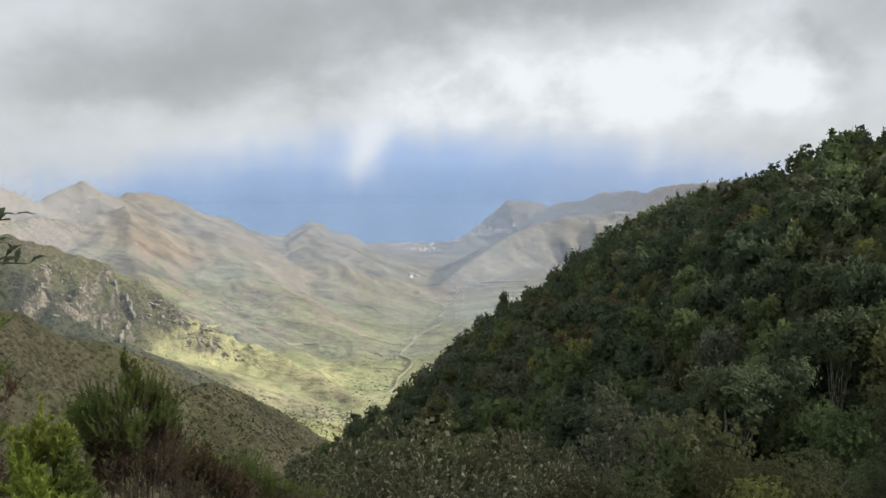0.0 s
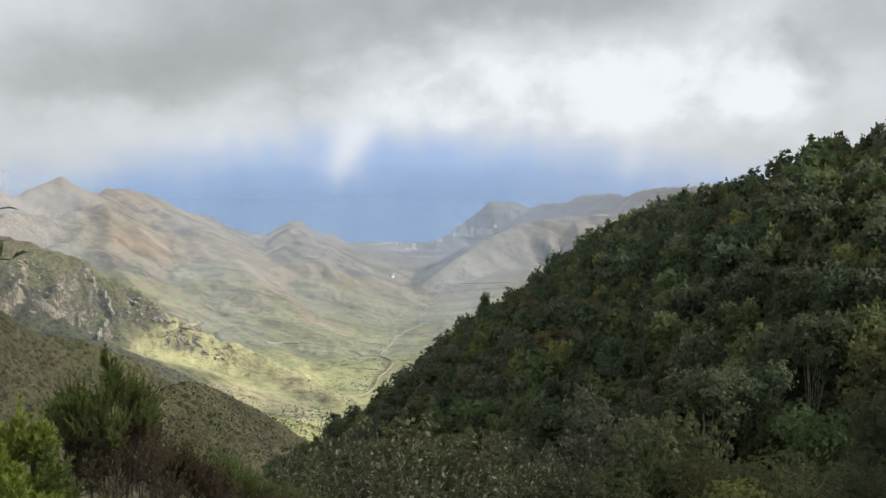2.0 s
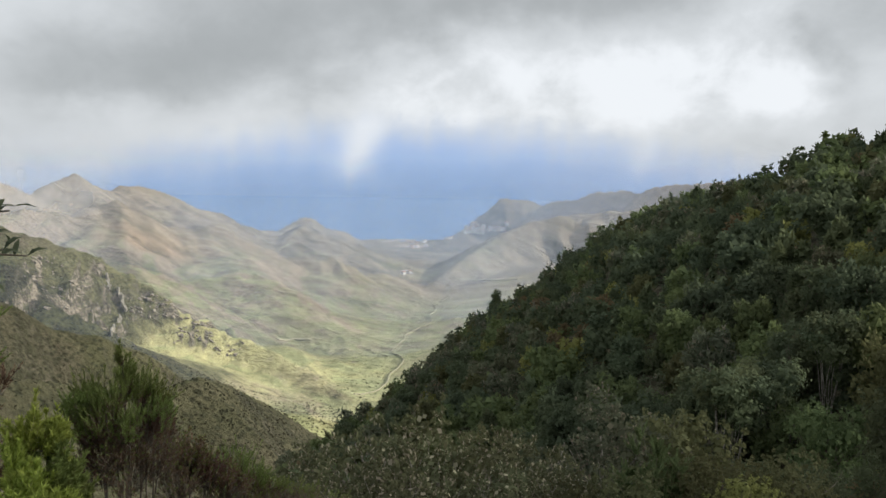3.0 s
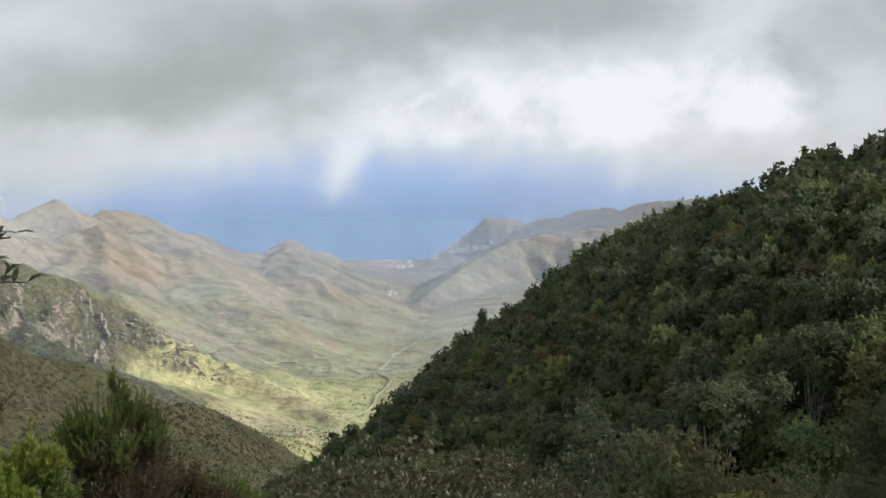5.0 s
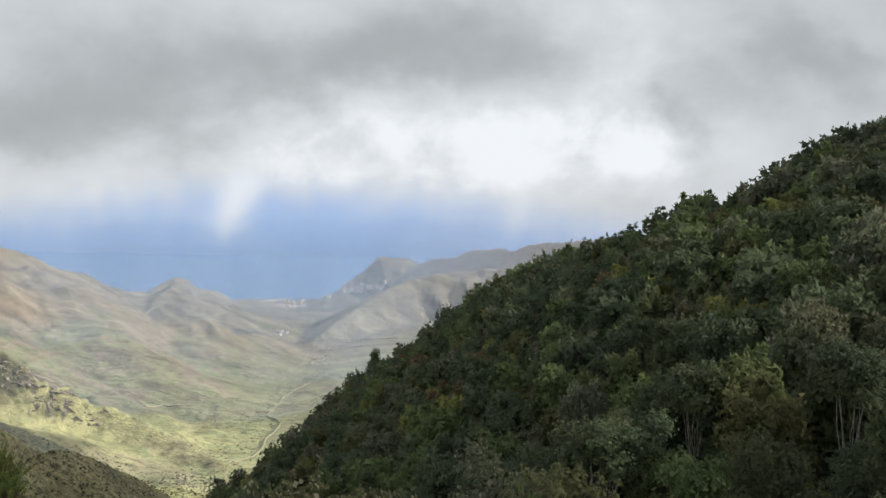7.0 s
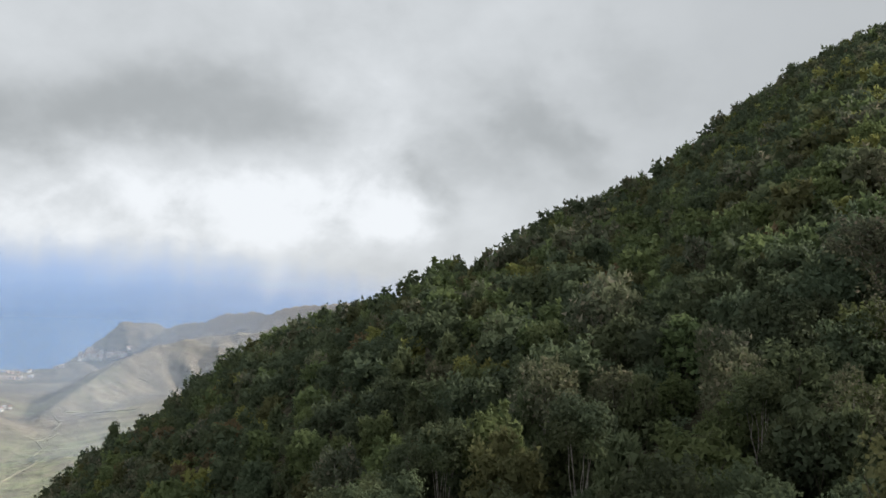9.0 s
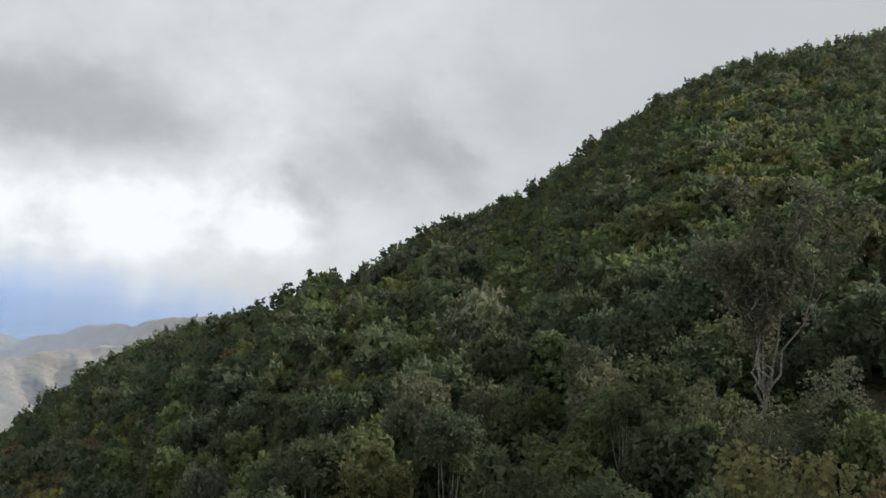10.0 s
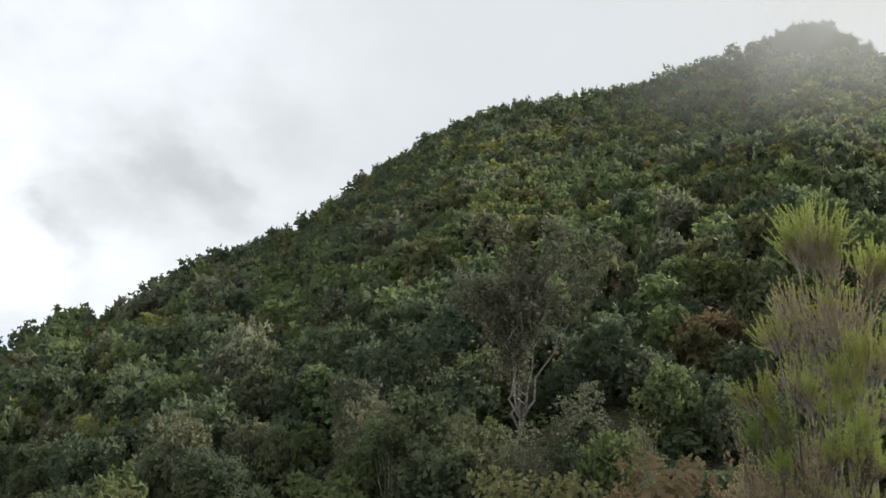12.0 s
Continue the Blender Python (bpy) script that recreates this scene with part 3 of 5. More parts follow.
    # broken rock: steps and clefts where the crags stand
    for cx, cy, size in CRAGS:
        w = np.exp(-(((x - cx) / size) ** 2 + ((y - cy) / (size * 0.8)) ** 2))
        tread = (h + 8 * wave(x, y, 57, 30, 3)) / 7.0
        stair = np.floor(tread) + np.clip((tread - np.floor(tread)) * 3.2 - 1.1, 0, 1)
        h = h + w * ((stair - tread) * 4.0 + 7.5 * wave(x, y, 53, 15, 3, True))
    return np.where(r < 60, hill, soft_max(hill, h, 4))


def meet(az, el, lo=280.0, hi=2650.0):
    """Where the line of sight at that bearing and angle first meets the far slopes."""
    r = np.linspace(lo, hi, 2400)
    x, y = r * math.sin(radians(az)), r * math.cos(radians(az))
    z = land(x, y)
    over = z >= EYE + r * math.tan(radians(el))
    rise = np.flatnonzero(over[1:] & ~over[:-1])
    return Vector((x[rise[0] + 1], y[rise[0] + 1], z[rise[0] + 1])) if len(rise) else None


def ground_z(x, y):
    return float(land(np.array([x]), np.array([y]))[0])


def build_ground():
    az = np.radians(np.concatenate([np.linspace(-180, -34, 24, endpoint=False), np.linspace(-34, 20, 380, endpoint=False), np.linspace(20, 84, 64, endpoint=False),
                                    np.linspace(84, 180, 16)]))
    r = np.concatenate([[0.05], np.geomspace(0.6, 250, 50, endpoint=False), np.geomspace(250, 2700, 310, endpoint=False), np.geomspace(2700, 4300, 12)])
    a, rr = np.meshgrid(az, r)
    x, y = rr * np.sin(a), rr * np.cos(a)
    z = land(x, y)
    n, m = z.shape
    i, j = np.meshgrid(np.arange(n - 1), np.arange(m - 1), indexing="ij")
    q = np.stack([i * m + j, i * m + j + 1, (i + 1) * m + j + 1, (i + 1) * m + j], -1).reshape(-1, 4)
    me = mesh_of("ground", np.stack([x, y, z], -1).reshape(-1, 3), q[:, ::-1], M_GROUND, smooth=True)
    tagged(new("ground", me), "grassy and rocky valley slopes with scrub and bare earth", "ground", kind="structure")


build_ground()


def build_sea():
    r = np.geomspace(1200, 30000, 60)
    a = np.radians(np.linspace(-60, 60, 90))
    aa, rr = np.meshgrid(a, r)
    n, m = aa.shape
    v = np.stack([rr * np.sin(aa), rr * np.cos(aa), np.full_like(rr, SEA_Z)], -1).reshape(-1, 3)
    i, j = np.meshgrid(np.arange(n - 1), np.arange(m - 1), indexing="ij")
    q = np.stack([i * m + j, (i + 1) * m + j, (i + 1) * m + j + 1, i * m + j + 1], -1).reshape(-1, 4)
    tagged(new("water", mesh_of("water", v, q[:, ::-1], M_SEA)), "calm hazy blue sea beyond the valley mouth", "sea", kind="structure")


build_sea()


# ---- trees ----
def unit(v):
    return v / np.maximum(np.linalg.norm(v, axis=-1, keepdims=True), 1e-9)


def leaf_cards(rng, centre, normal, size, long=1.7, quad=False, spread=0.38):
    """One small leaf or leaf clump at each centre, turned roughly along its normal."""
    n = len(centre)
    nrm = unit(normal + rng.normal(0, spread, (n, 3)))
    side = unit(np.cross(nrm, unit(rng.normal(0, 1, (n, 3)))))
    along = np.cross(nrm, side)
    s = size * rng.uniform(0.6, 1.35, (n, 1))
    if quad:
        v = np.stack([centre - along * s * long * 0.5, centre + side * s * 0.5, centre + along * s * long * 0.5 + nrm * s * 0.2, centre - side * s * 0.5], 1)
        f = np.arange(4 * n).reshape(-1, 4)
    else:
        v = np.stack([centre - side * s * 0.55 - along * s * 0.4, centre + side * s * 0.55 - along * s * 0.4, centre + along * s * long * 0.6 + nrm * s * 0.15], 1)
        f = np.arange(3 * n).reshape(-1, 3)
    return v.reshape(-1, 3), f


SHAPE = {   # height, half-width, lowest foliage, lobes, lobe size, upright
    "laurel": (5.6, 2.5, 0.24, 16, 0.34, 0.15),
    "green": (5.2, 2.3, 0.22, 17, 0.32, 0.25),
    "grey": (6.0, 2.4, 0.34, 18, 0.27, 0.5),
    "olive": (4.8, 2.2, 0.20, 16, 0.33, 0.25),
    "yellow": (4.2, 1.9, 0.18, 15, 0.33, 0.35),
    "brown": (3.8, 1.9, 0.22, 13, 0.33, 0.3),
    "heath": (5.4, 1.6, 0.12, 17, 0.26, 1.3),
    "silver": (5.0, 2.4, 0.22, 20, 0.25, 0.6),
}


def crown_arrays(rng, kind, count, leaf, quad=False, inner=0.35, spray=8, most=99, loose=0.6):
    """Foliage of one tree standing at the origin: lobes set round an uneven crown, each a mass of leafy sprigs."""
    h, w, low, lobes, lobe, upright = SHAPE[kind]
    lobes = min(lobes, most)
    ang = np.arange(lobes) * 2.4 + rng.uniform(0, 6)
    t = (np.arange(lobes) + 0.5) / lobes
    up = low + (0.88 - low) * t
    rad = w * (0.80 * np.sqrt(np.clip(1 - ((up - 0.40) / 0.60) ** 2, 0.03, 1))) * rng.uniform(0.62, 1.1, lobes)
    if upright > 1:
        rad = w * (1.02 - up) * rng.uniform(0.6, 1.1, lobes)
    c = np.stack([rad * np.cos(ang), rad * np.sin(ang), up * h + rng.normal(0, 0.05 * h, lobes)], -1)
    size = (lobe * w * rng.uniform(0.75, 1.35, lobes) + 0.22) * (1.0 if most > 50 else math.sqrt(SHAPE[kind][3] / lobes))
    if upright > 1:
        size = size * (1.25 - 0.6 * t)
    size[-1] *= 0.8
    stretch = np.array([1, 1, 1 + 0.5 * upright])
    sprays = max(count // spray, 20)
    pick = rng.choice(lobes, sprays, p=size ** 2 / (size ** 2).sum())
    d = unit(rng.normal(0, 1, (sprays, 3)) + (0, 0, 0.45))
    bumpy = 1 + 0.16 * np.sin(d[:, :1] * 7 + pick[:, None]) * np.cos(d[:, 1:2] * 6 + pick[:, None] * 2)
    root = c[pick] + d * size[pick][:, None] * stretch * bumpy * rng.uniform(0.72, 1.0, (sprays, 1))
    # the leaves of a sprig spread from its base, outwards and up
    which = np.arange(count) % sprays
    fine = min(upright, 1.0)
    way = unit(d[which] * 0.6 + rng.normal(0, 0.75, (count, 3)) + (0, 0, 0.25 + 0.7 * upright))
    long = leaf * (1.25 + 0.7 * fine) * rng.uniform(0.6, 1.25, (count, 1))
    base = root[which] + rng.normal(0, leaf * loose, (count, 3)) - way * long * 0.3
    side = unit(np.cross(way, d[which] + rng.normal(0, 0.6, (count, 3)) + (0, 0, 0.3))) * leaf * rng.uniform(0.45, 0.7, (count, 1)) * (1.0 - 0.4 * fine)
    # shaded foliage inside the lobes closes the crown
    deep = int(count * inner)
    pick = rng.choice(lobes, deep, p=size ** 2 / (size ** 2).sum())
    d = unit(rng.normal(0, 1, (deep, 3)) + (0, 0, 0.2))
    root = c[pick] + d * size[pick][:, None] * stretch * rng.uniform(0.35, 0.78, (deep, 1))
    turn = unit(np.cross(d, rng.normal(0, 1, (deep, 3))))
    wide = leaf * 1.15 * rng.uniform(0.7, 1.3, (deep, 1))
    base, way = np.concatenate([base, root - turn * wide]), np.concatenate([way, turn])
    long, side = np.concatenate([long, wide * 2.0]), np.concatenate([side, np.cross(d, turn) * wide * 0.8])
    if quad:
        mid = base + way * long * 0.5
        v = np.stack([base, mid + side, base + way * long, mid - side], 1)
    else:
        v = np.stack([base - side, base + side, base + way * long], 1)
    return v.reshape(-1, 3), np.arange(v.shape[0] * v.shape[1]).reshape(-1, v.shape[1])


def tube(path, radii, sides=6):
    """A tapered limb along a path."""
    path, n = np.asarray(path, float), len(path)
    a = np.arange(sides) * 2 * np.pi / sides
    rows = []
    for i in range(n):
        d = unit(path[min(i + 1, n - 1)] - path[max(i - 1, 0)])
        s = unit(np.cross(d, (0.31, 0.95, 0.05)))
        u = np.cross(d, s)
        rows.append(path[i] + radii[i] * (np.cos(a)[:, None] * s + np.sin(a)[:, None] * u))
    f = []
    for i in range(n - 1):
        for j in range(sides):
            k = (j + 1) % sides
            f.append((i * sides + j, i * sides + k, (i + 1) * sides + k, (i + 1) * sides + j))
    return np.concatenate(rows), np.array(f)


def trunk_arrays(rng, kind, limbs=6):
    h, w, low, *_ = SHAPE[kind]
    vs, fs, k = [], [], 0

    def add(path, radii, sides):
        nonlocal k
        v, f = tube(path, radii, sides)
        vs.append(v)
        fs.append(f + k)
        k += len(v)

    lean = rng.normal(0, 0.06, 2) * h
    spine = [np.array([lean[0] * t * t, lean[1] * t * t, h * 0.78 * t - 0.6 * (1 - t)]) for t in np.linspace(0, 1, 6)]
    add(spine, np.linspace(0.13, 0.03, 6), 7)
    for i in range(limbs):
        t = rng.uniform(0.25, 0.7)
        a = i * 2.4 + rng.uniform(-0.4, 0.4)
        start = np.array([lean[0] * t * t, lean[1] * t * t, h * 0.78 * t - 0.6 * (1 - t)])
        out = np.array([math.cos(a), math.sin(a), 0]) * w * rng.uniform(0.5, 0.9)
        end = start + out + (0, 0, h * rng.uniform(0.18, 0.32))
        midp = start + out * 0.55 + (0, 0, h * 0.06)
        add([start, midp, end], [0.06, 0.04, 0.015], 5)
        twig = end + np.array([rng.normal(0, 0.4), rng.normal(0, 0.4), 0.5])
        add([midp, (midp + twig) / 2 + rng.normal(0, 0.1, 3), twig], [0.03, 0.02, 0.008], 4)
    return np.concatenate(vs), np.concatenate(fs)


WORDS = {"laurel": "dark green laurel tree with a dense rounded crown on the hillside", "green": "fresh green broadleaf tree in the hillside wood",
         "grey": "grey-green tree with pale leaf tips and bare twigs", "olive": "olive-green bushy tree in the hillside wood",
         "yellow": "yellow-green bushy tree among darker trees", "brown": "brownish half-withered shrub among green trees",
         "heath": "upright tree heath with feathery green shoots",
         "silver": "twiggy grey-green shrub with narrow pale leaves"}


def tree_proto(kind, seed, count, leaf, quad):
    rng = np.random.RandomState(seed)
    root = new("tree")
    tagged(root, WORDS[kind], "tree", "trees of the near wood")
    v, f = crown_arrays(rng, kind, count, leaf, quad, 0.28 if kind not in ("grey", "silver") else 0.12, 9)
    me = mesh_of("crown", v, f, LEAF[kind])
    part_mesh("crown", me, root)
    tv, tf = trunk_arrays(rng, kind, 16 if kind == "silver" else 6)
    part_mesh("trunk", mesh_of("trunk", tv, tf, M_PALE_BARK if kind in ("grey", "silver") else M_BARK, smooth=True), root)
    return root


def hill_limits(az):
    return np.interp(az, HILL[:, 0], HILL[:, 1]), np.interp(az, HILL[:, 0], HILL[:, 3])


KINDS = ["laurel", "green", "grey", "olive", "yellow", "brown", "heath", "silver"]


def choose_kind(rng, x, y):
    """Kinds grow in patches."""
    n = wave(np.array([x]), np.array([y]), 61, 38, 2)[0]
    m = wave(np.array([x]), np.array([y]), 71, 22, 2)[0]
    p = np.array([0.36 - n, 0.20 + n, 0.12 + m, 0.14 + 0.5 * n, 0.03 + 0.12 * max(m, 0), 0.03 + 0.1 * max(-m, 0), 0.24 - m])
    sunny = math.exp(-((x - 170) ** 2 + (y - 76) ** 2) / 60 ** 2)      # a sunlit patch high on the slope, its light put in as paler-leaved kinds
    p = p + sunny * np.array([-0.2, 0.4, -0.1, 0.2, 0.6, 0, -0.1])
    p = np.clip(p, 0.01, 1)
    return KINDS[rng.choice(7, p=p / p.sum())]


OPEN_SPOTS = ((55.4, 49.0, 2.3, 9), (63.5, 36.0, 2.0, 12), (21.0, 38.0, 2.4, 7), (26.2, 44.0, 1.4, 7))     # thin-crowned trees stand here, with a free view of their limbs


def plant_wood():
    rng = np.random.RandomState(3)
    spots = []
    step = 4.0
    for gx in np.arange(-60, 360, step):
        for gy in np.arange(-10, 330, step):
            x, y = gx + rng.uniform(-0.45, 0.45) * step, gy + rng.uniform(-0.45, 0.45) * step
            r, az = math.hypot(x, y), math.degrees(math.atan2(x, y))
            if not -17 < az < 84 or r < 19:
                continue
            rc, rb = hill_limits(az)
            if any(abs(az - fa) < wide and fr - deep < r < fr + 2.6 for fa, fr, wide, deep in OPEN_SPOTS):
                continue
            if r > rc + 9:
                continue
            spots.append((x, y, r, az))
    zs = land(np.array([s[0] for s in spots]), np.array([s[1] for s in spots]))
    near = sorted(range(len(spots)), key=lambda i: spots[i][2])
    singles = set(near[:290])
    protos = {}
    joined = {"mid": [], "far": []}
    for i in near:
        x, y, r, az = spots[i]
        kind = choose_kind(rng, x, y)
        if r < 46 and az < 14 and rng.rand() < 0.75:
            kind = ("grey", "olive", "grey", "yellow")[rng.randint(4)]
        elif r < 75 and az < 64 and rng.rand() < (0.6 if az < 40 else 0.5):
            kind = ("laurel", "heath", "laurel", "green", "heath")[rng.randint(5)]
        if r < 34 and 14 <= az < 50:
            kind = ("laurel", "heath", "laurel", "olive", "laurel")[rng.randint(5)]
        if r < 36 and az < 13:
            kind = ("silver", "silver", "olive", "silver")[rng.randint(4)]
        low = np.interp(az, (-15, 0, 25), (0.55, 0.75, 1.0)) * np.interp(r, (19, 27, 34), (0.45, 0.6, 1.0))
        s = low * rng.choice((0.55, 0.68, 0.8, 0.92, 1.08), p=(0.15, 0.25, 0.35, 0.2, 0.05)) * rng.uniform(0.9, 1.1)
        turn = rng.uniform(0, 360)
        if i in singles:
            level = 3 if r < 27 else 0 if r < 37 else 1 if r < 54 else 2
            key = (kind, level, rng.randint(2))
            place = pose(x, y, zs[i] - 0.25, rng.uniform(-5, 5), rng.uniform(-5, 5), turn) @ Matrix.Diagonal((s, s, s * rng.uniform(0.9, 1.15), 1))
            if key not in protos:
                protos[key] = tree_proto(kind, 100 + 7 * KINDS.index(kind) + 40 * level + key[2], (4000, 2200, 1300, 4800)[level], (0.135, 0.21, 0.28, 0.105)[level], level in (0, 3))
                protos[key].matrix_basis = place
            else:
                t = copy_thing(protos[key], Matrix())
                t.matrix_basis = place
        else:
            joined["mid" if r < 130 else "far"].append((x, y, zs[i] - 0.25, kind, s, radians(turn)))
    # the rest of the wood, too far off to pick apart
    verts, tris, mats, k = [], [], [], 0
    shapes = {}
    for level, count, leaf in (("mid", 400, 0.45), ("far", 165, 0.64)):
        for x, y, z, kind, s, turn in joined[level]:
            key = (level, kind, rng.randint(4))
            if key not in shapes:
                r2 = np.random.RandomState(500 + KINDS.index(kind) * 11 + key[2] + (0 if level == "mid" else 97))
                shapes[key] = crown_arrays(r2, kind, count, leaf, False, 0.3, 5, 14 if level == "mid" else 9, 0.45)
            v, f = shapes[key]
            c, sn = math.cos(turn), math.sin(turn)
            w = np.stack([(v[:, 0] * c - v[:, 1] * sn) * s + x, (v[:, 0] * sn + v[:, 1] * c) * s + y, v[:, 2] * s + z], -1)
            verts.append(w)
            tris.append(f + k)
            mats.append(np.full(len(f), KINDS.index(kind)))
            k += len(w)
    low_r, low_az = 18 + 92 * rng.uniform(0, 1, 1700) ** 1.15, rng.uniform(-17, 84, 1700)
    for fa, fr, wide, deep in OPEN_SPOTS[:2]:
        low_r = np.concatenate([low_r, fr + rng.uniform(1, 12, 40)])
        low_az = np.concatenate([low_az, fa + rng.uniform(-3.5, 3.5, 40)])
    low_x, low_y = low_r * np.sin(np.radians(low_az)), low_r * np.cos(np.radians(low_az))
    for x, y, z, r in zip(low_x, low_y, land(low_x, low_y), low_r):
        if r < 27 or r < 42 and rng.rand() < 0.4:
            continue
        kind = KINDS[rng.choice(7, p=(0.52, 0.22, 0.05, 0.08, 0.03, 0.03, 0.07))]
        fine = r < 30
        key = ("low", kind, rng.randint(3), fine)
        if key not in shapes:
            r2 = np.random.RandomState(900 + KINDS.index(kind) * 5 + key[2])
            v, f = crown_arrays(r2, kind, 420 if fine else 110, 0.17 if fine else 0.40, False, 0.4, 6, 6, 0.7)
            shapes[key] = v * (1, 1, 0.55) - (0, 0, 0.5), f
        v, f = shapes[key]
        s = rng.uniform(0.35, 0.62)
        w = v * s + (x, y, z)
        verts.append(w)
        tris.append(f + k)
        mats.append(np.full(len(f), KINDS.index(kind)))
        k += len(w)
    me = mesh_of("hillside_wood", np.concatenate(verts), np.concatenate(tris), [LEAF[q] for q in KINDS], np.concatenate(mats))
    tagged(new("hillside_wood", me), "dense dark evergreen wood covering the steep hill", "forest", kind="stuff")


plant_wood()


# ---- air ----
def air_sheet(name, mat, label, r, az0, az1, z0, z1, cols=24, tilt=0.0):
    """A thin curved layer of mist facing the viewpoint."""
    a = np.radians(np.linspace(az0, az1, cols + 1))
    vs, uv = [], []
    rows = 6
    for j in range(rows + 1):
        v = j / rows
        for i, t in enumerate(a):
            rr = r * (1 + tilt * v)
            vs.append((rr * math.sin(t), rr * math.cos(t), z0 + (z1 - z0) * v))
            uv.append((i / cols, v))
    q = np.array([(j * (cols + 1) + i, j * (cols + 1) + i + 1, (j + 1) * (cols + 1) + i + 1, (j + 1) * (cols + 1) + i) for j in range(rows) for i in range(cols)])
    me = mesh_of(name, vs, q, mat, smooth=True)
    layer = me.uv_layers.new(name="UVMap")
    layer.data.foreach_set("uv", np.array(uv, np.float32)[q.ravel()].ravel())
    return tagged(new(name, me), label, "mist", kind="structure")


def put_air():
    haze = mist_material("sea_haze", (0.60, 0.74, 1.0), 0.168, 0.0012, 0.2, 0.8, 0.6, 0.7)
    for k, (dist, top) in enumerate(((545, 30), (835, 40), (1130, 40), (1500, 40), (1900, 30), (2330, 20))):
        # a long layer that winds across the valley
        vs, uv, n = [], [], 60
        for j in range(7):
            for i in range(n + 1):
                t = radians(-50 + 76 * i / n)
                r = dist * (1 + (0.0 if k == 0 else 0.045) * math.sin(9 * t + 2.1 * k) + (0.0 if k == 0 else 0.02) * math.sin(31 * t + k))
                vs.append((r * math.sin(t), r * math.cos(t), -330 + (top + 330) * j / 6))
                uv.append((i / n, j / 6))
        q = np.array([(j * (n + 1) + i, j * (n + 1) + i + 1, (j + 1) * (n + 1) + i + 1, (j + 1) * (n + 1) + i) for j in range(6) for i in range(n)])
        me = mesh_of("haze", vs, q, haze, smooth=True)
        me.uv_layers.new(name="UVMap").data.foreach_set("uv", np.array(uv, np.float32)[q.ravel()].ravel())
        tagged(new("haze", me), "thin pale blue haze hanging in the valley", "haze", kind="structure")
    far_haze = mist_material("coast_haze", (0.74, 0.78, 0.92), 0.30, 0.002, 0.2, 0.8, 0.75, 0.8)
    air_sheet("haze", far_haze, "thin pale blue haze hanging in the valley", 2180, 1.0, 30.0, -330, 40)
    veil = mist_material("hill_mist", (0.96, 0.97, 0.98), 0.50, 0.006, 0.30, 0.62)
    air_sheet("mist", veil, "pale mist drifting across the peak", 1420, -33, -20, -140, 40)
    cap = mist_material("summit_mist", (0.50, 0.51, 0.52), 0.66, 0.035, 0.18, 0.70, 0.97, 0.55, 0.60)
    air_sheet("summit_mist", cap, "grey cloud lying on the wooded summit", 112, 58, 112, 25, 62, 30)


put_air()


# ---- foreground shrubs ----
def needle_shoots(rng, starts, ends, per, length, width, flare=0.5):
    """Feathery shoots: fine needles all round each shoot, shorter towards its tip."""
    n = len(starts)
    t = np.tile(np.linspace(0.05, 1.0, per), n)
    k = np.repeat(np.arange(n), per)
    axis = unit(ends - starts)
    p = starts[k] + (ends - starts)[k] * t[:, None] + rng.normal(0, 0.002, (n * per, 3))
    out = unit(np.cross(axis[k], rng.normal(0, 1, (n * per, 3))))
    d = unit(axis[k] * (0.55 + 0.6 * t[:, None]) + out * flare)
    ln = length * (1.05 - 0.55 * t[:, None]) * rng.uniform(0.7, 1.2, (n * per, 1))
    side = unit(np.cross(d, rng.normal(0, 1, (n * per, 3)))) * width
    v = np.stack([p - side, p + side, p + d * ln], 1).reshape(-1, 3)
    return v, np.arange(len(v)).reshape(-1, 3)


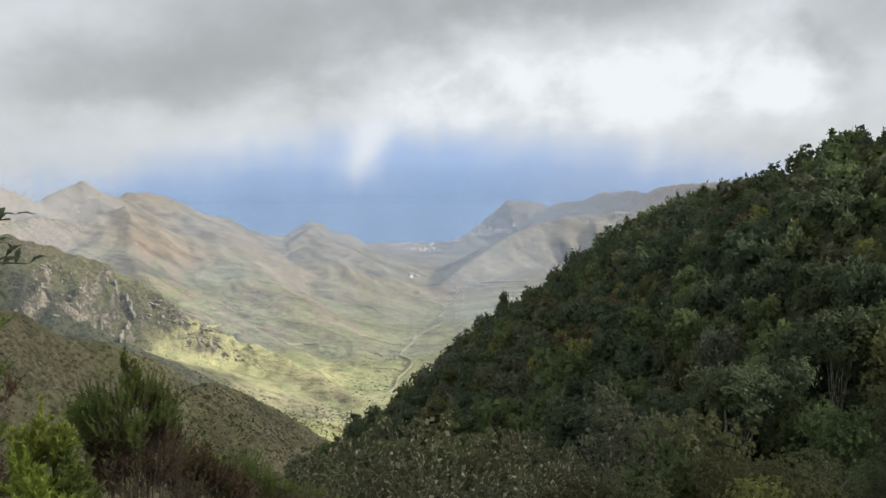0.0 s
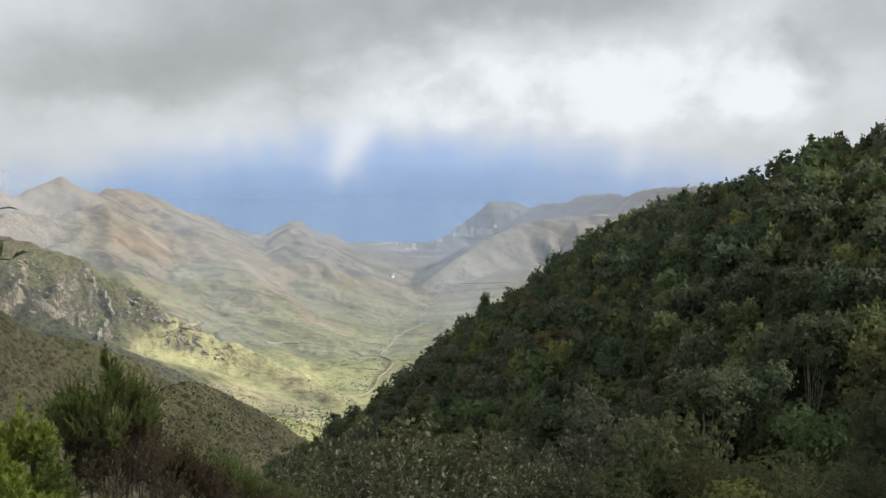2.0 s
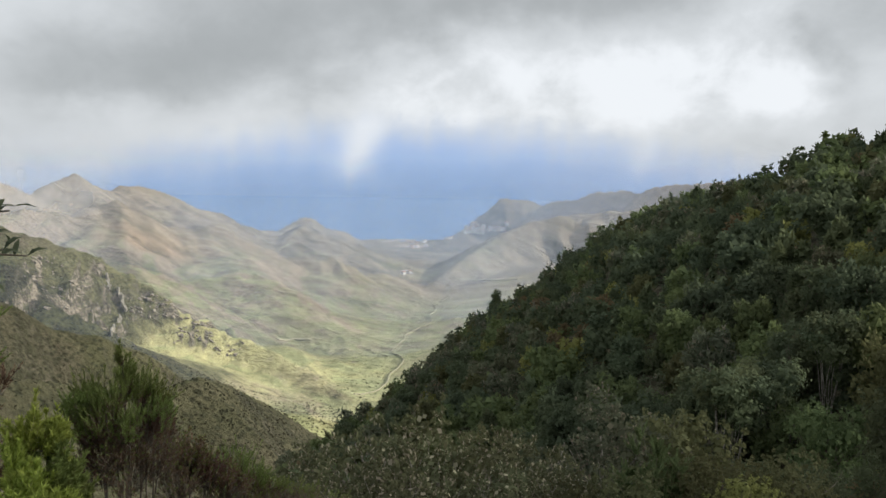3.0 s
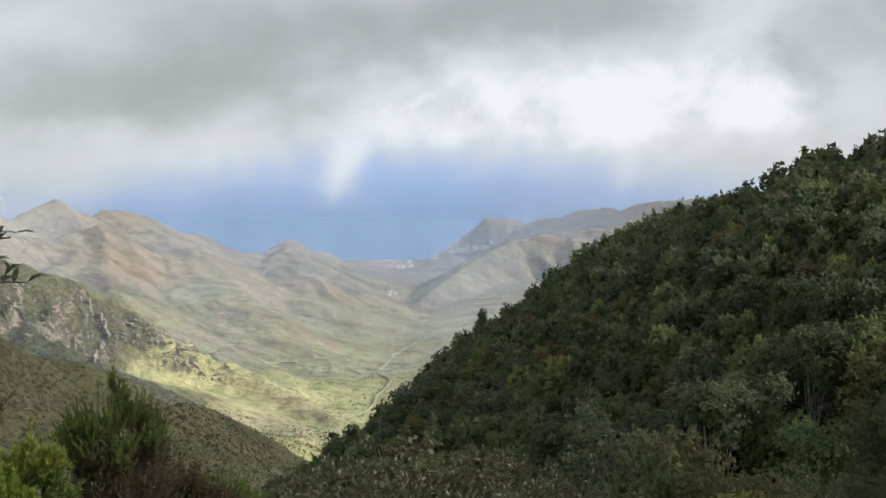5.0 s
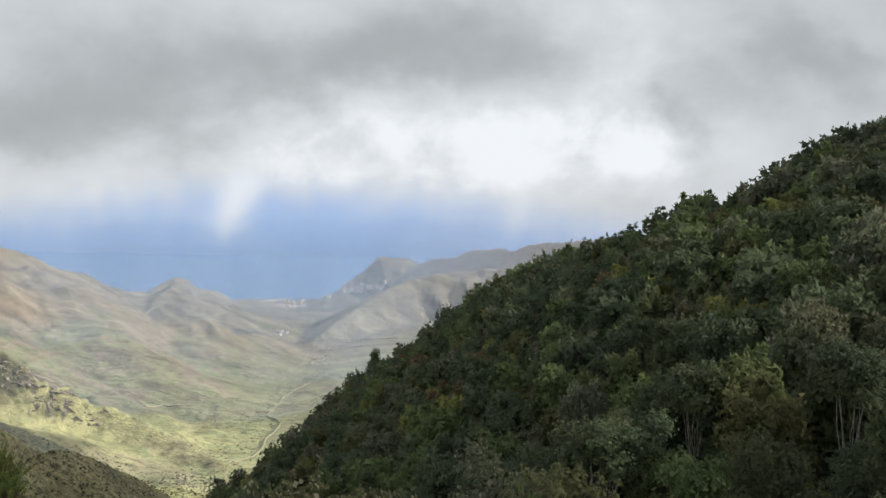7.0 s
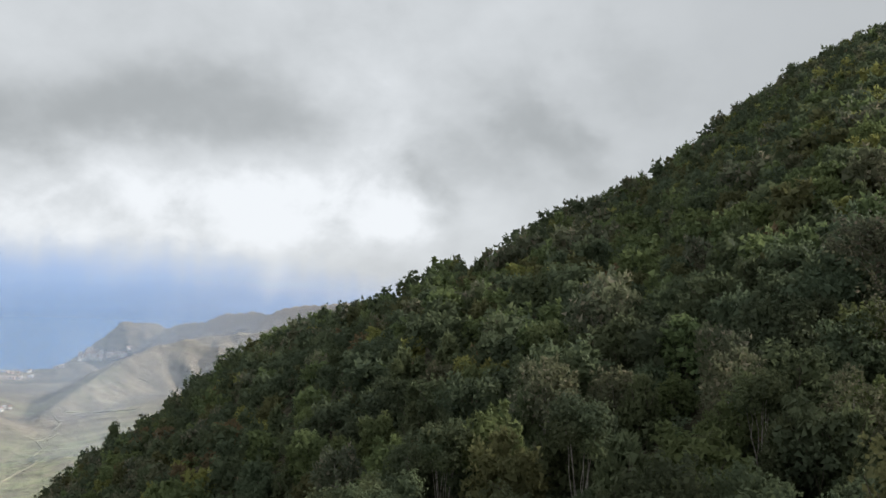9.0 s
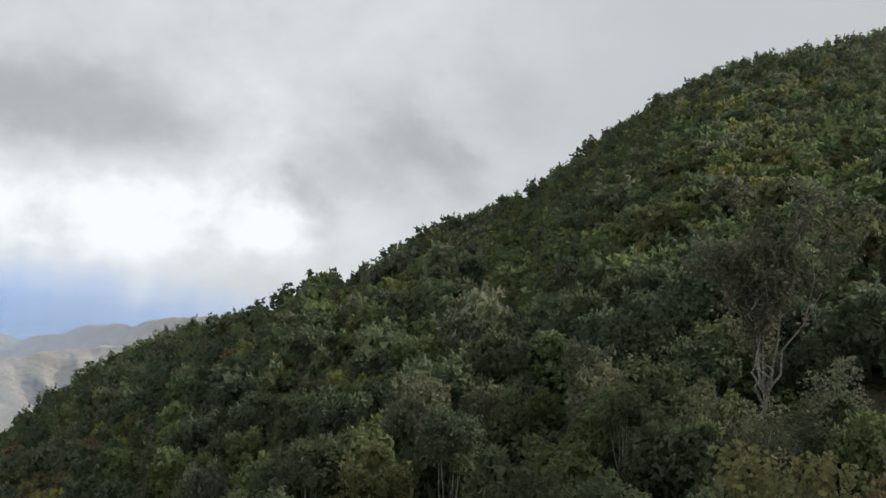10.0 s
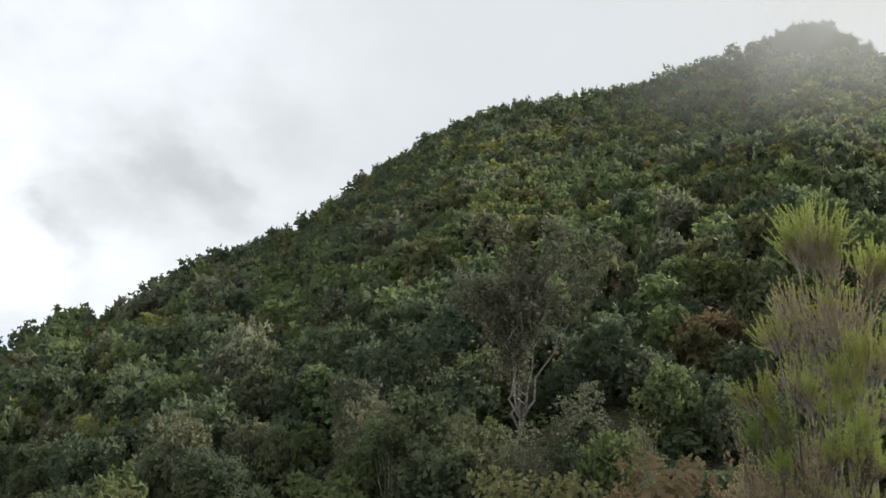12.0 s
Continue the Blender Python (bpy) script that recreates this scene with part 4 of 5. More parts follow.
def heath_shrub(seed, height, width, stems, branches, tuft, per=60, needle=0.04, tips="brush", dry_share=0.3, shoot_len=0.16, label="", name="heath_shrub", thick=0.0025,
                bare=0.3, fan=0.5, dome=0.42):
    """A tree heath: bare forked stems below, brush-like tufts of feathery shoots at the branch ends, withered ones among them."""
    rng = np.random.RandomState(seed)
    root = tagged(new(name), label, "shrub")
    a0, b0, dry = [], [], []
    for i in range(stems):
        vs, fs, k = [], [], 0

        def limb(path, radii, sides):
            nonlocal k
            v, f = tube(path, radii, sides)
            vs.append(v), fs.append(f + k)
            k += len(v)

        a, rad = i * 2.4 + rng.uniform(-0.5, 0.5), width * math.sqrt((i + 0.5) / stems) * rng.uniform(0.7, 1.05)
        out = np.array([math.cos(a), math.sin(a), 0.0])
        top = out * rad + (0, 0, height * (1.0 - dome * (rad / width) ** 2) * rng.uniform(0.82 if dome > 0.3 else 0.9, 1.0))
        base = out * 0.15 * width + (0, 0, -0.35)
        path = [base]
        for t in (0.2, 0.4, 0.6, 0.8, 1.0):
            path.append(base + (top - base) * t + out * 0.12 * rad * math.sin(t * 3.1) + rng.normal(0, 0.022 * height, 3) * (1, 1, 0.4))
        thin = 0.5 + height / 5
        limb(path, np.array([0.017, 0.014, 0.011, 0.008, 0.005, 0.0025]) * thin, 5)
        for b in range(branches):
            t = bare + (1 - bare) * (b + rng.uniform(0, 1)) / branches
            u = min(t, 0.999) * 5
            p = path[int(u)] + (path[int(u) + 1] - path[int(u)]) * (u - int(u))
            turn = b * 2.4 + rng.uniform(-0.6, 0.6)
            side = np.array([math.cos(turn), math.sin(turn), 0.0]) * (0.65 + 0.5 * rng.rand()) + out * 0.35
            ln = height * 0.14 * (1.35 - 0.8 * t) * rng.uniform(0.7, 1.3)
            e = p + side * ln * 0.8 + (0, 0, ln * rng.uniform(0.7, 1.2))
            m = (p + e) / 2 + side * ln * 0.12 + rng.normal(0, 0.008, 3)
            limb([p, m, e], np.array([0.005, 0.0035, 0.002]) * thin, 4)
            low = e[2] / height + rng.normal(0, 0.2)
            for q in range(tuft):
                d = unit(np.array([rng.normal(0, fan), rng.normal(0, fan), 1.0]) + side * 0.25)
                st = m + (e - m) * rng.uniform(0.2, 1.0)
                en = st + d * shoot_len * rng.uniform(0.6, 1.25)
                a0.append(st), b0.append(en), dry.append(low)
                if q % 3 == 0:
                    limb([st, (st + en) / 2, en], [0.0022, 0.0016, 0.0008], 3)
        part_mesh("stem", mesh_of("stem", np.concatenate(vs), np.concatenate(fs), M_BARK, smooth=True), root)
    a0, b0, dry = np.array(a0), np.array(b0), np.array(dry)
    dry = dry < np.quantile(dry, dry_share)
    for word, mask, mat, tag in (("foliage", ~dry, LEAF[tips], ""), ("dry_foliage", dry, LEAF["dry"], "withered brown foliage")):
        if mask.sum():
            v, f = needle_shoots(rng, a0[mask], b0[mask], per if word == "foliage" else max(per * 2 // 3, 12), needle, thick)
            part_mesh(word, mesh_of(word, v, f, mat), root, tag)
    return root


def broom_arrays(rng, foot, head, spread, twigs, per, needle, thick, green):
    """One broom of a tree heath: thin twigs fan up from its foot to a domed head, brown below, clad in fine green needles above."""
    foot, head = np.asarray(foot, float), np.asarray(head, float)
    axis = head - foot
    length = np.linalg.norm(axis)
    axis = axis / length
    s1 = unit(np.cross(axis, (0.3, 0.9, 0.1)))
    s2 = np.cross(axis, s1)
    # the twigs gather in a few tufts
    tufts = max(3, twigs // 8)
    a, q = rng.uniform(0, 6.283, tufts), np.sqrt(rng.uniform(0, 1, tufts))
    mine = rng.randint(0, tufts, twigs)
    reach = (1.0 - 0.32 * q ** 2) * rng.uniform(0.72, 1.04, tufts)
    out = ((np.cos(a)[:, None] * s1 + np.sin(a)[:, None] * s2) * (q * spread)[:, None])[mine]
    off_tuft = rng.normal(0, 0.22 * spread + 0.008, (twigs, 3))
    tip = foot + axis * (length * reach[mine] * rng.uniform(0.82, 1.04, twigs))[:, None] + out + off_tuft
    start = foot + axis * (length * rng.uniform(0.0, 0.35, twigs))[:, None] + out * 0.25
    bend = start + (tip - start) * 0.5 + out * 0.15 + rng.normal(0, 0.03 * length, (twigs, 3))
    k, wv, wf = 0, [], []
    for i in range(twigs):
        v, f = tube([start[i], bend[i], tip[i]], [0.0019, 0.0014, 0.0006], 3)
        wv.append(v), wf.append(f + k)
        k += len(v)
    top = green + rng.normal(0, 0.06, (twigs, 1))
    # every twig carries short side shoots
    sets = []
    for lo, hi, share in ((1.0 - green, 1.0, 1.5), (max(0.15, 0.5 - green), 1.0 - green + 0.1, 0.5)):
        n = int(per * max(hi - lo, 0.05) * share) + 2
        t = np.clip(rng.uniform(lo, hi, (twigs, n)) + green - top, 0.1, 1.0)
        mid = t < 0.5
        p = np.where(mid[..., None], start[:, None] + (bend - start)[:, None] * (t * 2)[..., None], bend[:, None] + (tip - bend)[:, None] * (t * 2 - 1)[..., None]).reshape(-1, 3)
        w = np.where(mid[..., None], (bend - start)[:, None], (tip - bend)[:, None]).reshape(-1, 3)
        w = unit(w)
        side = unit(np.cross(w, rng.normal(0, 1, w.shape)))
        d = unit(w * 0.8 + side * rng.uniform(0.35, 0.9, (len(w), 1)))
        ln = needle * rng.uniform(0.6, 1.3, (len(w), 1)) * (1.15 - 0.45 * t.reshape(-1, 1))
        flat = unit(np.cross(d, rng.normal(0, 1, d.shape))) * thick
        v = np.stack([p - flat, p + flat, p + d * ln], 1).reshape(-1, 3)
        sets.append((v, np.arange(len(v)).reshape(-1, 3)))
    return (np.concatenate(wv), np.concatenate(wf)), sets


def broom_shrub(seed, label, name, eye, base, brooms, scale, tips="brush", withered="dry", needle=0.024, thick=0.0015, density=1.0, bark=None):
    """A tree heath made of brooms. eye: where the bearings are taken from; base: bearing and distance of its foot.
    brooms: bearing and angle of the head, distance, width and length in degrees, green share, kind of green."""
    rng = np.random.RandomState(seed)
    bx, by = eye[0] + base[1] * math.sin(radians(base[0])), eye[1] + base[1] * math.cos(radians(base[0]))
    root = tagged(new(name), label, "shrub")
    root.location = (bx, by, ground_z(bx, by) - 0.05)
    origin = np.array(root.location)
    for az, el, r, wide, long, green, kind in brooms:
        head = np.array([eye[0] + r * math.sin(radians(az)), eye[1] + r * math.cos(radians(az)), eye[2] + r * math.tan(radians(el))]) - origin
        m = radians(1) * r
        tall = long * m * scale
        lean = np.array([head[0] * 0.25, head[1] * 0.25, 0.0])
        lean = lean * min(1.0, 0.35 * tall / max(np.linalg.norm(lean), 1e-6))
        foot = head - lean - (0, 0, tall)
        spread = wide * m * scale / 2
        twigs = int(np.clip(48 * density * (spread / 0.12) ** 1.3, 16, 120))
        (wv, wf), sets = broom_arrays(rng, foot, head, spread, twigs, int(95 * max(tall / 0.35, 0.6)), needle, thick, green)
        # the limb that bears it rises from the foot of the shrub
        low = np.array([rng.normal(0, 0.05), rng.normal(0, 0.05), -0.15])
        way = [low + (foot - low) * t + np.array([rng.normal(0, 0.03), rng.normal(0, 0.03), 0.12 * math.sin(3.1 * t) * np.linalg.norm(foot[:2])]) * (0 < t < 1) for t in (0, 0.25, 0.5, 0.75, 1.0)]
        sv, sf = tube(way + [foot + (head - foot) * 0.3], np.array([0.012, 0.010, 0.008, 0.006, 0.005, 0.003]), 6)
        stem = part_mesh("stem", mesh_of("stem", np.concatenate([sv, wv]), np.concatenate([sf, wf + len(sv)]), bark or M_BARK, smooth=True), root)
        part_mesh("foliage", mesh_of("foliage", *sets[0], LEAF[kind or tips]), stem)
        part_mesh("dry_foliage", mesh_of("dry_foliage", *sets[1], LEAF[withered]), stem, "withered brown foliage")
    return root


def set_down(ob, az, r, turn=0.0, sink=0.05, scale=1.0):
    x, y, _ = polar(az, 0, r)
    ob.matrix_basis = pose(x, y, ground_z(x, y) - sink, 0, 0, turn) @ Matrix.Diagonal((scale, scale, scale, 1))
    return ob


def place_top(ob, az, r, el, height, turn=0.0):
    """Stands a shrub on the ground so that its top reaches the given angle."""
    x, y, z = polar(az, el, r)
    g = ground_z(x, y)
    k = (z - g) / height
    ob.matrix_basis = pose(x, y, g, 0, 0, turn) @ Matrix.Diagonal((k, k, k, 1))
    return ob


def leafy_branch(seed, label):
    """A laurel sapling whose narrow leaves stand out from thin twigs."""
    rng = np.random.RandomState(seed)
    root = tagged(new("laurel_sapling"), label, "sapling")
    vs, fs, k = [], [], 0
    lv, lf, n = [], [], 0
    top = np.array([0.0, 0.0, 2.1])
    trunk = [np.array([-0.25, -0.2, -0.3]), np.array([-0.2, -0.1, 0.7]), np.array([-0.1, 0.0, 1.4]), top]
    v, f = tube(trunk, [0.03, 0.025, 0.016, 0.006], 6)
    vs.append(v), fs.append(f)
    k += len(v)
    for i in range(9):
        p = trunk[2] + (top - trunk[2]) * (0.74 + 0.25 * i / 8)
        a = rng.uniform(-0.9, 0.9)
        d = unit(np.array([math.cos(a), math.sin(a) * 0.8, rng.uniform(-0.1, 0.6)]))
        e = p + d * rng.uniform(0.14, 0.26)
        v, f = tube([p, (p + e) / 2 + (0, 0, 0.015), e], [0.006, 0.004, 0.002], 4)
        vs.append(v), fs.append(f + k)
        k += len(v)
        for t in np.linspace(0.3, 1.0, 6):
            q = p + (e - p) * t
            way = unit(d * 0.8 + rng.normal(0, 0.5, 3))
            ln, wd = rng.uniform(0.05, 0.075), rng.uniform(0.007, 0.010)
            side = unit(np.cross(way, (0.2, -0.3, 1)))
            bow = np.cross(side, way) * 0.012
            rows = [q, q + way * ln * 0.3 + side * wd + bow, q + way * ln * 0.3 - side * wd + bow, q + way * ln * 0.65 + side * wd * 0.9 + bow,
                    q + way * ln * 0.65 - side * wd * 0.9 + bow, q + way * ln]
            lv += rows
            lf += [(n, n + 2, n + 1, n + 1), (n + 1, n + 2, n + 4, n + 3), (n + 3, n + 4, n + 5, n + 5)]
            n += 6
    part_mesh("stem", mesh_of("stem", np.concatenate(vs), np.concatenate(fs), M_BARK, smooth=True), root)
    quads = np.array([q for q in lf if len(set(q)) == 4])
    tris = np.array([q[:3] for q in lf if len(set(q)) == 3])
    part_mesh("leaves", mesh_of("leaves", np.array(lv), [quads, tris], LEAF["laurel"]), root)
    return root


def sparse_tree(seed, label, height, spread, limbs, leaves, kind):
    """A thin-crowned tree: crooked pale limbs that fork upwards, with clumps of leaves about the ends of their twigs."""
    rng = np.random.RandomState(seed)
    root = tagged(new("tree"), label, "tree")
    vs, fs, tips = [], [], []

    def limb(start, end, thick, level):
        bend = rng.normal(0, 0.09, (5, 3)) * np.linalg.norm(end - start) * np.sin(np.linspace(0, np.pi, 5))[:, None]
        path = start + (end - start) * np.linspace(0, 1, 5)[:, None] + bend
        v, f = tube(path, np.linspace(thick, thick * 0.5, 5), (4, 4, 5, 6)[level])
        fs.append(f + sum(len(w) for w in vs))
        vs.append(v)
        if level < 3:
            tips.extend(path[(2, 2, 3)[level]:])
        if level == 0:
            return
        for _ in range((0, 3, 3, limbs)[level]):
            at = path[4] if rng.rand() < 0.6 else path[3]
            a = rng.uniform(0, 2 * np.pi)
            out = np.array([math.cos(a), math.sin(a), 0]) * spread * (0, 0.34, 0.42, 0.50)[level] * rng.uniform(0.3, 1.1)
            limb(at, at + out + (0, 0, height * (0, 0.13, 0.24, 0.38)[level] * rng.uniform(0.35, 1.25)), thick * 0.5, level - 1)

    limb(np.array([0, 0, -0.6]), np.array([0.05 * height, -0.03 * height, 0.13 * height]), 0.013 * height, 3)
    part_mesh("trunk", mesh_of("trunk", np.concatenate(vs), np.concatenate(fs), M_PALE_BARK, smooth=True), root, "pale grey forking trunk and limbs")
    pick = np.array(tips)[rng.randint(0, len(tips), leaves)]
    d = unit(rng.normal(0, 1, (leaves, 3)) + (0, 0, 0.3))
    v, f = leaf_cards(rng, pick + d * 0.06 * height * rng.uniform(0.1, 1.0, (leaves, 1)), d + (0, 0, 0.4), 0.013 * height, 1.5, True)
    part_mesh("crown", mesh_of("crown", v, f, LEAF[kind]), root)
    return root


def slender_tree(seed, stems):
    """A tall multi-stemmed tree: thin pale poles, leaves only at the top."""
    rng = np.random.RandomState(seed)
    root = tagged(new("slender_tree"), "slender tree with several thin pale stems and a small dark crown", "tree", "slender trees in the wood")
    for i in range(stems):
        a = i * 2.4 + rng.uniform(-0.4, 0.4)
        out = np.array([math.cos(a), math.sin(a), 0.0])
        h = rng.uniform(4.4, 6.0)
        path = [out * (0.12 + 0.75 * t ** 1.3) + (rng.normal(0, 0.05), rng.normal(0, 0.05), h * t - 0.5 * (1 - t)) for t in np.linspace(0, 1, 7)]
        v, f = tube(path, np.linspace(0.036, 0.014, 7), 5)
        part_mesh("stem", mesh_of("stem", v, f, M_PALE_BARK, smooth=True), root)
        n = 700
        d = unit(rng.normal(0, 1, (60, 3)))[rng.randint(0, 60, n)]
        c = path[-1] + d * (0.95, 0.95, 0.9) * rng.uniform(0.4, 1.0, (n, 1)) + rng.normal(0, 0.09, (n, 3))
        v, f = leaf_cards(rng, c, d + (0, 0, 0.3), 0.11, 1.6, True)
        part_mesh("crown", mesh_of("crown", v, f, LEAF["laurel" if i % 2 else "heath"]), root)
    return root


BUSH_WORDS = {"grey": "grey-green bush with pale leaf tips on the near slope", "silver": "twiggy grey-green shrub with narrow pale leaves", "olive": "olive-green bush on the near slope", "yellow": "yellow-green bush on the near slope",
              "brown": "brownish half-withered bush on the near slope"}


def plant_foreground():
    start, end = (-0.018, 0.0, EYE), (0.51, -0.15, EYE + 0.017)      # the viewpoint near the beginning and at the end of the walk
    broom_shrub(11, "green tree heath with feathery upright shoots and withered lower twigs", "heath_shrub", start, (-21.4, 5.2), ((-21.11, -11.83, 5.2, 0.9, 2.9, 0.75, ""), (-20.66, -12.87, 5.2, 1.7, 3.7, 0.7, ""), (-19.78, -13.77, 5.25, 2.1, 3.9, 0.62, ""),
            (-18.6, -14.54, 5.3, 2.0, 3.9, 0.6, ""), (-23.07, -13.75, 5.3, 2.7, 4.1, 0.55, ""), (-24.02, -14.08, 5.2, 2.4, 4.3, 0.55, ""),
            (-22.02, -14.41, 5.1, 2.1, 3.5, 0.5, ""), (-19.35, -15.79, 5.1, 3.1, 3.9, 0.35, ""), (-20.71, -16.66, 4.95, 2.4, 3.1, 0.5, ""),
            (-22.8, -15.64, 5.1, 3.7, 4.1, 0.35, ""), (-24.36, -16.07, 5.15, 2.5, 3.9, 0.5, ""), (-21.34, -16.85, 5.15, 5.1, 4.3, 0.06, ""),
            (-19.45, -18.09, 5.1, 4.7, 3.9, 0.06, ""), (-22.92, -18.07, 5.1, 4.7, 3.9, 0.08, ""), (-18.17, -17.14, 5.2, 2.2, 3.5, 0.12, ""),
            (-21.07, -19.15, 5.0, 5.9, 3.7, 0.05, "")), 1.0, density=1.7, thick=0.0019)
    broom_shrub(12, "bright yellow-green leafy shrub beside a tree heath", "leafy_shrub", start, (-28.5, 4.2), ((-26.14, -15.86, 4.3, 3.1, 3.7, 0.85, ""), (-25.1, -16.53, 4.35, 2.4, 3.1, 0.8, ""), (-27.26, -17.51, 4.2, 2.4, 4.7, 0.9, ""),
            (-26.59, -18.94, 4.1, 2.7, 3.9, 0.85, ""), (-25.44, -18.6, 4.2, 3.9, 3.7, 0.8, "brush"), (-24.53, -20.41, 4.2, 4.3, 3.1, 0.6, "brush"),
            (-27.45, -20.3, 4.0, 3.5, 3.1, 0.85, ""), (-25.86, -20.72, 4.0, 3.5, 2.7, 0.8, "")), 1.0, tips="lime", needle=0.045, thick=0.0046)
    broom_shrub(13, "low green and brown heath at the brink of the slope", "heath_shrub", start, (-17.0, 5.5), ((-16.94, -18.93, 5.5, 2.3, 3.1, 0.6, ""), (-15.84, -19.67, 5.6, 2.4, 2.7, 0.4, ""), (-17.51, -20.05, 5.4, 4.3, 3.1, 0.08, ""),
            (-18.44, -20.66, 5.3, 3.9, 3.1, 0.1, "")), 1.0)
    broom_shrub(14, "low tufted heath with green tops at the brink of the slope", "heath_shrub", start, (-13.5, 5.9), ((-14.15, -19.62, 5.8, 3.5, 3.5, 0.6, ""), (-12.83, -20.44, 5.9, 3.1, 3.1, 0.5, ""), (-11.69, -21.12, 6.0, 3.1, 2.7, 0.4, ""),
            (-15.32, -21.49, 5.6, 4.3, 3.1, 0.15, ""), (-13.05, -22.03, 5.8, 4.3, 3.1, 0.3, ""), (-9.94, -21.87, 6.2, 3.1, 2.4, 0.35, ""),
            (-7.57, -22.42, 6.5, 3.5, 2.4, 0.25, "")), 1.0)
    broom_shrub(16, "low withered heath with reddish-brown twigs", "heath_shrub", start, (-16.0, 5.6), ((-17.6, -18.6, 5.45, 3.0, 3.6, 0.03, ""), (-15.9, -19.9, 5.5, 3.2, 3.2, 0.02, ""), (-14.4, -20.9, 5.6, 3.0, 2.8, 0.03, ""),
            (-19.4, -17.3, 5.3, 2.6, 3.4, 0.05, "")), 1.0, density=2.0, needle=0.03, thick=0.0042)
    edge = heath_shrub(15, 2.0, 0.24, 18, 14, 9, 44, 0.03, tips="brush", label="brownish tree heath close to the viewpoint", dry_share=0.75, shoot_len=0.10, bare=0.55, dome=0.08)
    place_top(edge, -33.6, 5.2, -8.6, 2.1)
    twig = leafy_branch(31, "young laurel with narrow dark leaves on thin twigs")
    place_top(twig, -32.1, 3.0, -3.6, 2.15, 20)
    broom_shrub(21, "tall brown-stemmed tree heath with yellow-green shoot tips", "heath_shrub", end, (76.5, 6.4), ((73.6, 9.79, 6.8, 4.5, 5.5, 0.5, "tip"), (72.4, 8.95, 6.8, 2.7, 4.7, 0.45, "lime"), (74.94, 8.12, 6.7, 2.7, 5.1, 0.4, "lime"),
            (77.56, 7.48, 6.5, 3.9, 4.7, 0.5, "tip"), (71.06, 2.05, 6.4, 2.7, 2.7, 0.6, "tip"), (74.14, 5.11, 6.6, 5.1, 7.5, 0.12, "lime"),
            (71.95, 4.05, 6.6, 2.7, 4.3, 0.05, "lime"), (77.39, 2.09, 6.2, 3.9, 5.1, 0.6, "tip"), (76.06, 4.72, 6.5, 4.3, 5.5, 0.15, "tip"),
            (75.36, 0.22, 6.1, 2.5, 3.5, 0.7, "tip"), (73.04, 0.81, 6.4, 3.9, 5.5, 0.12, "lime"), (77.44, -1.18, 6.1, 3.5, 4.3, 0.3, "tip"),
            (74.97, -2.13, 6.0, 2.4, 2.7, 0.75, "lime")), 1.0, tips="tip", withered="twig", bark=M_PALE_BARK)
    broom_shrub(22, "bushy tree heath with lime-green tips over brown twigs", "heath_shrub", end, (74.0, 5.6), ((70.13, -1.34, 5.7, 2.7, 3.7, 0.55, ""), (72.67, -0.98, 5.7, 2.4, 3.1, 0.5, ""), (72.15, -1.99, 5.7, 2.0, 4.3, 0.6, "lime"),
            (71.11, -3.6, 5.6, 3.9, 3.5, 0.65, "brush"), (77.06, -3.3, 5.5, 3.9, 4.7, 0.55, ""), (75.2, -5.21, 5.5, 2.4, 2.7, 0.6, ""),
            (71.96, -5.94, 5.5, 2.0, 2.9, 0.7, "lime"), (73.92, -3.05, 5.8, 4.7, 7.8, 0.08, ""), (69.9, -4.65, 5.7, 2.7, 7.8, 0.06, ""),
            (71.88, -6.63, 5.6, 5.5, 6.7, 0.05, ""), (74.45, -7.13, 5.5, 5.9, 6.3, 0.06, ""), (76.93, -7.26, 5.4, 5.1, 5.9, 0.15, ""),
            (69.49, -8.53, 5.6, 3.5, 4.7, 0.05, ""), (73.44, -9.22, 5.4, 5.9, 4.7, 0.05, ""), (77.61, -5.22, 5.4, 3.1, 3.5, 0.4, "")), 1.0, tips="tip", withered="twig")
    young = heath_shrub(23, 2.6, 0.7, 9, 8, 6, 50, 0.11, tips="green", dry_share=0.0, shoot_len=0.4, bare=0.2, thick=0.012,
                        label="small bushy green heath standing out from darker shrubs", name="young_heath")
    place_top(young, 15.2, 15.0, -18.2, 2.9)
    pale = sparse_tree(41, "tall grey-leaved tree with pale forked limbs", 10.5, 3.6, 9, 9500, "grey")
    place_top(pale, 55.4, 49.0, 5.5, 8.6, 40)
    bare = sparse_tree(43, "half-bare tree with twisted pale branches", 4.4, 0.95, 5, 420, "olive")
    place_top(bare, 63.4, 36.0, -5.6, 3.6, 10)
    # bushes on the near slope: kind, bearing and angle of the top, distance
    bushes = (("silver", -7.89, -22.1, 12), ("silver", -5.29, -20.17, 13), ("silver", -2.28, -18.7, 14), ("silver", 0.78, -19.64, 13), ("silver", 3.84, -20.32, 13.5),
              ("silver", 6.05, -19.87, 15), ("silver", 8.73, -21.75, 13), ("silver", -3.87, -21.67, 11.5), ("silver", 2.25, -22.2, 11.5), ("grey", 12.49, -17.4, 22),
              ("olive", 16.89, -17.5, 23), ("olive", 19.87, -19.5, 15), ("olive", 24.4, -19.0, 15), ("yellow", 22.2, -20.6, 14),
              ("olive", 13.67, -21.55, 13), ("olive", 10.75, -22.33, 13), ("olive", 57.6, -9.0, 24), ("olive", 66.9, -10.0, 14), ("olive", 65.0, -10.2, 14),
              ("brown", 69.4, -9.0, 11), ("grey", 60.0, -3.6, 45), ("grey", 55.8, -6.4, 41), ("grey", 52.4, -5.6, 42))
    made = {}
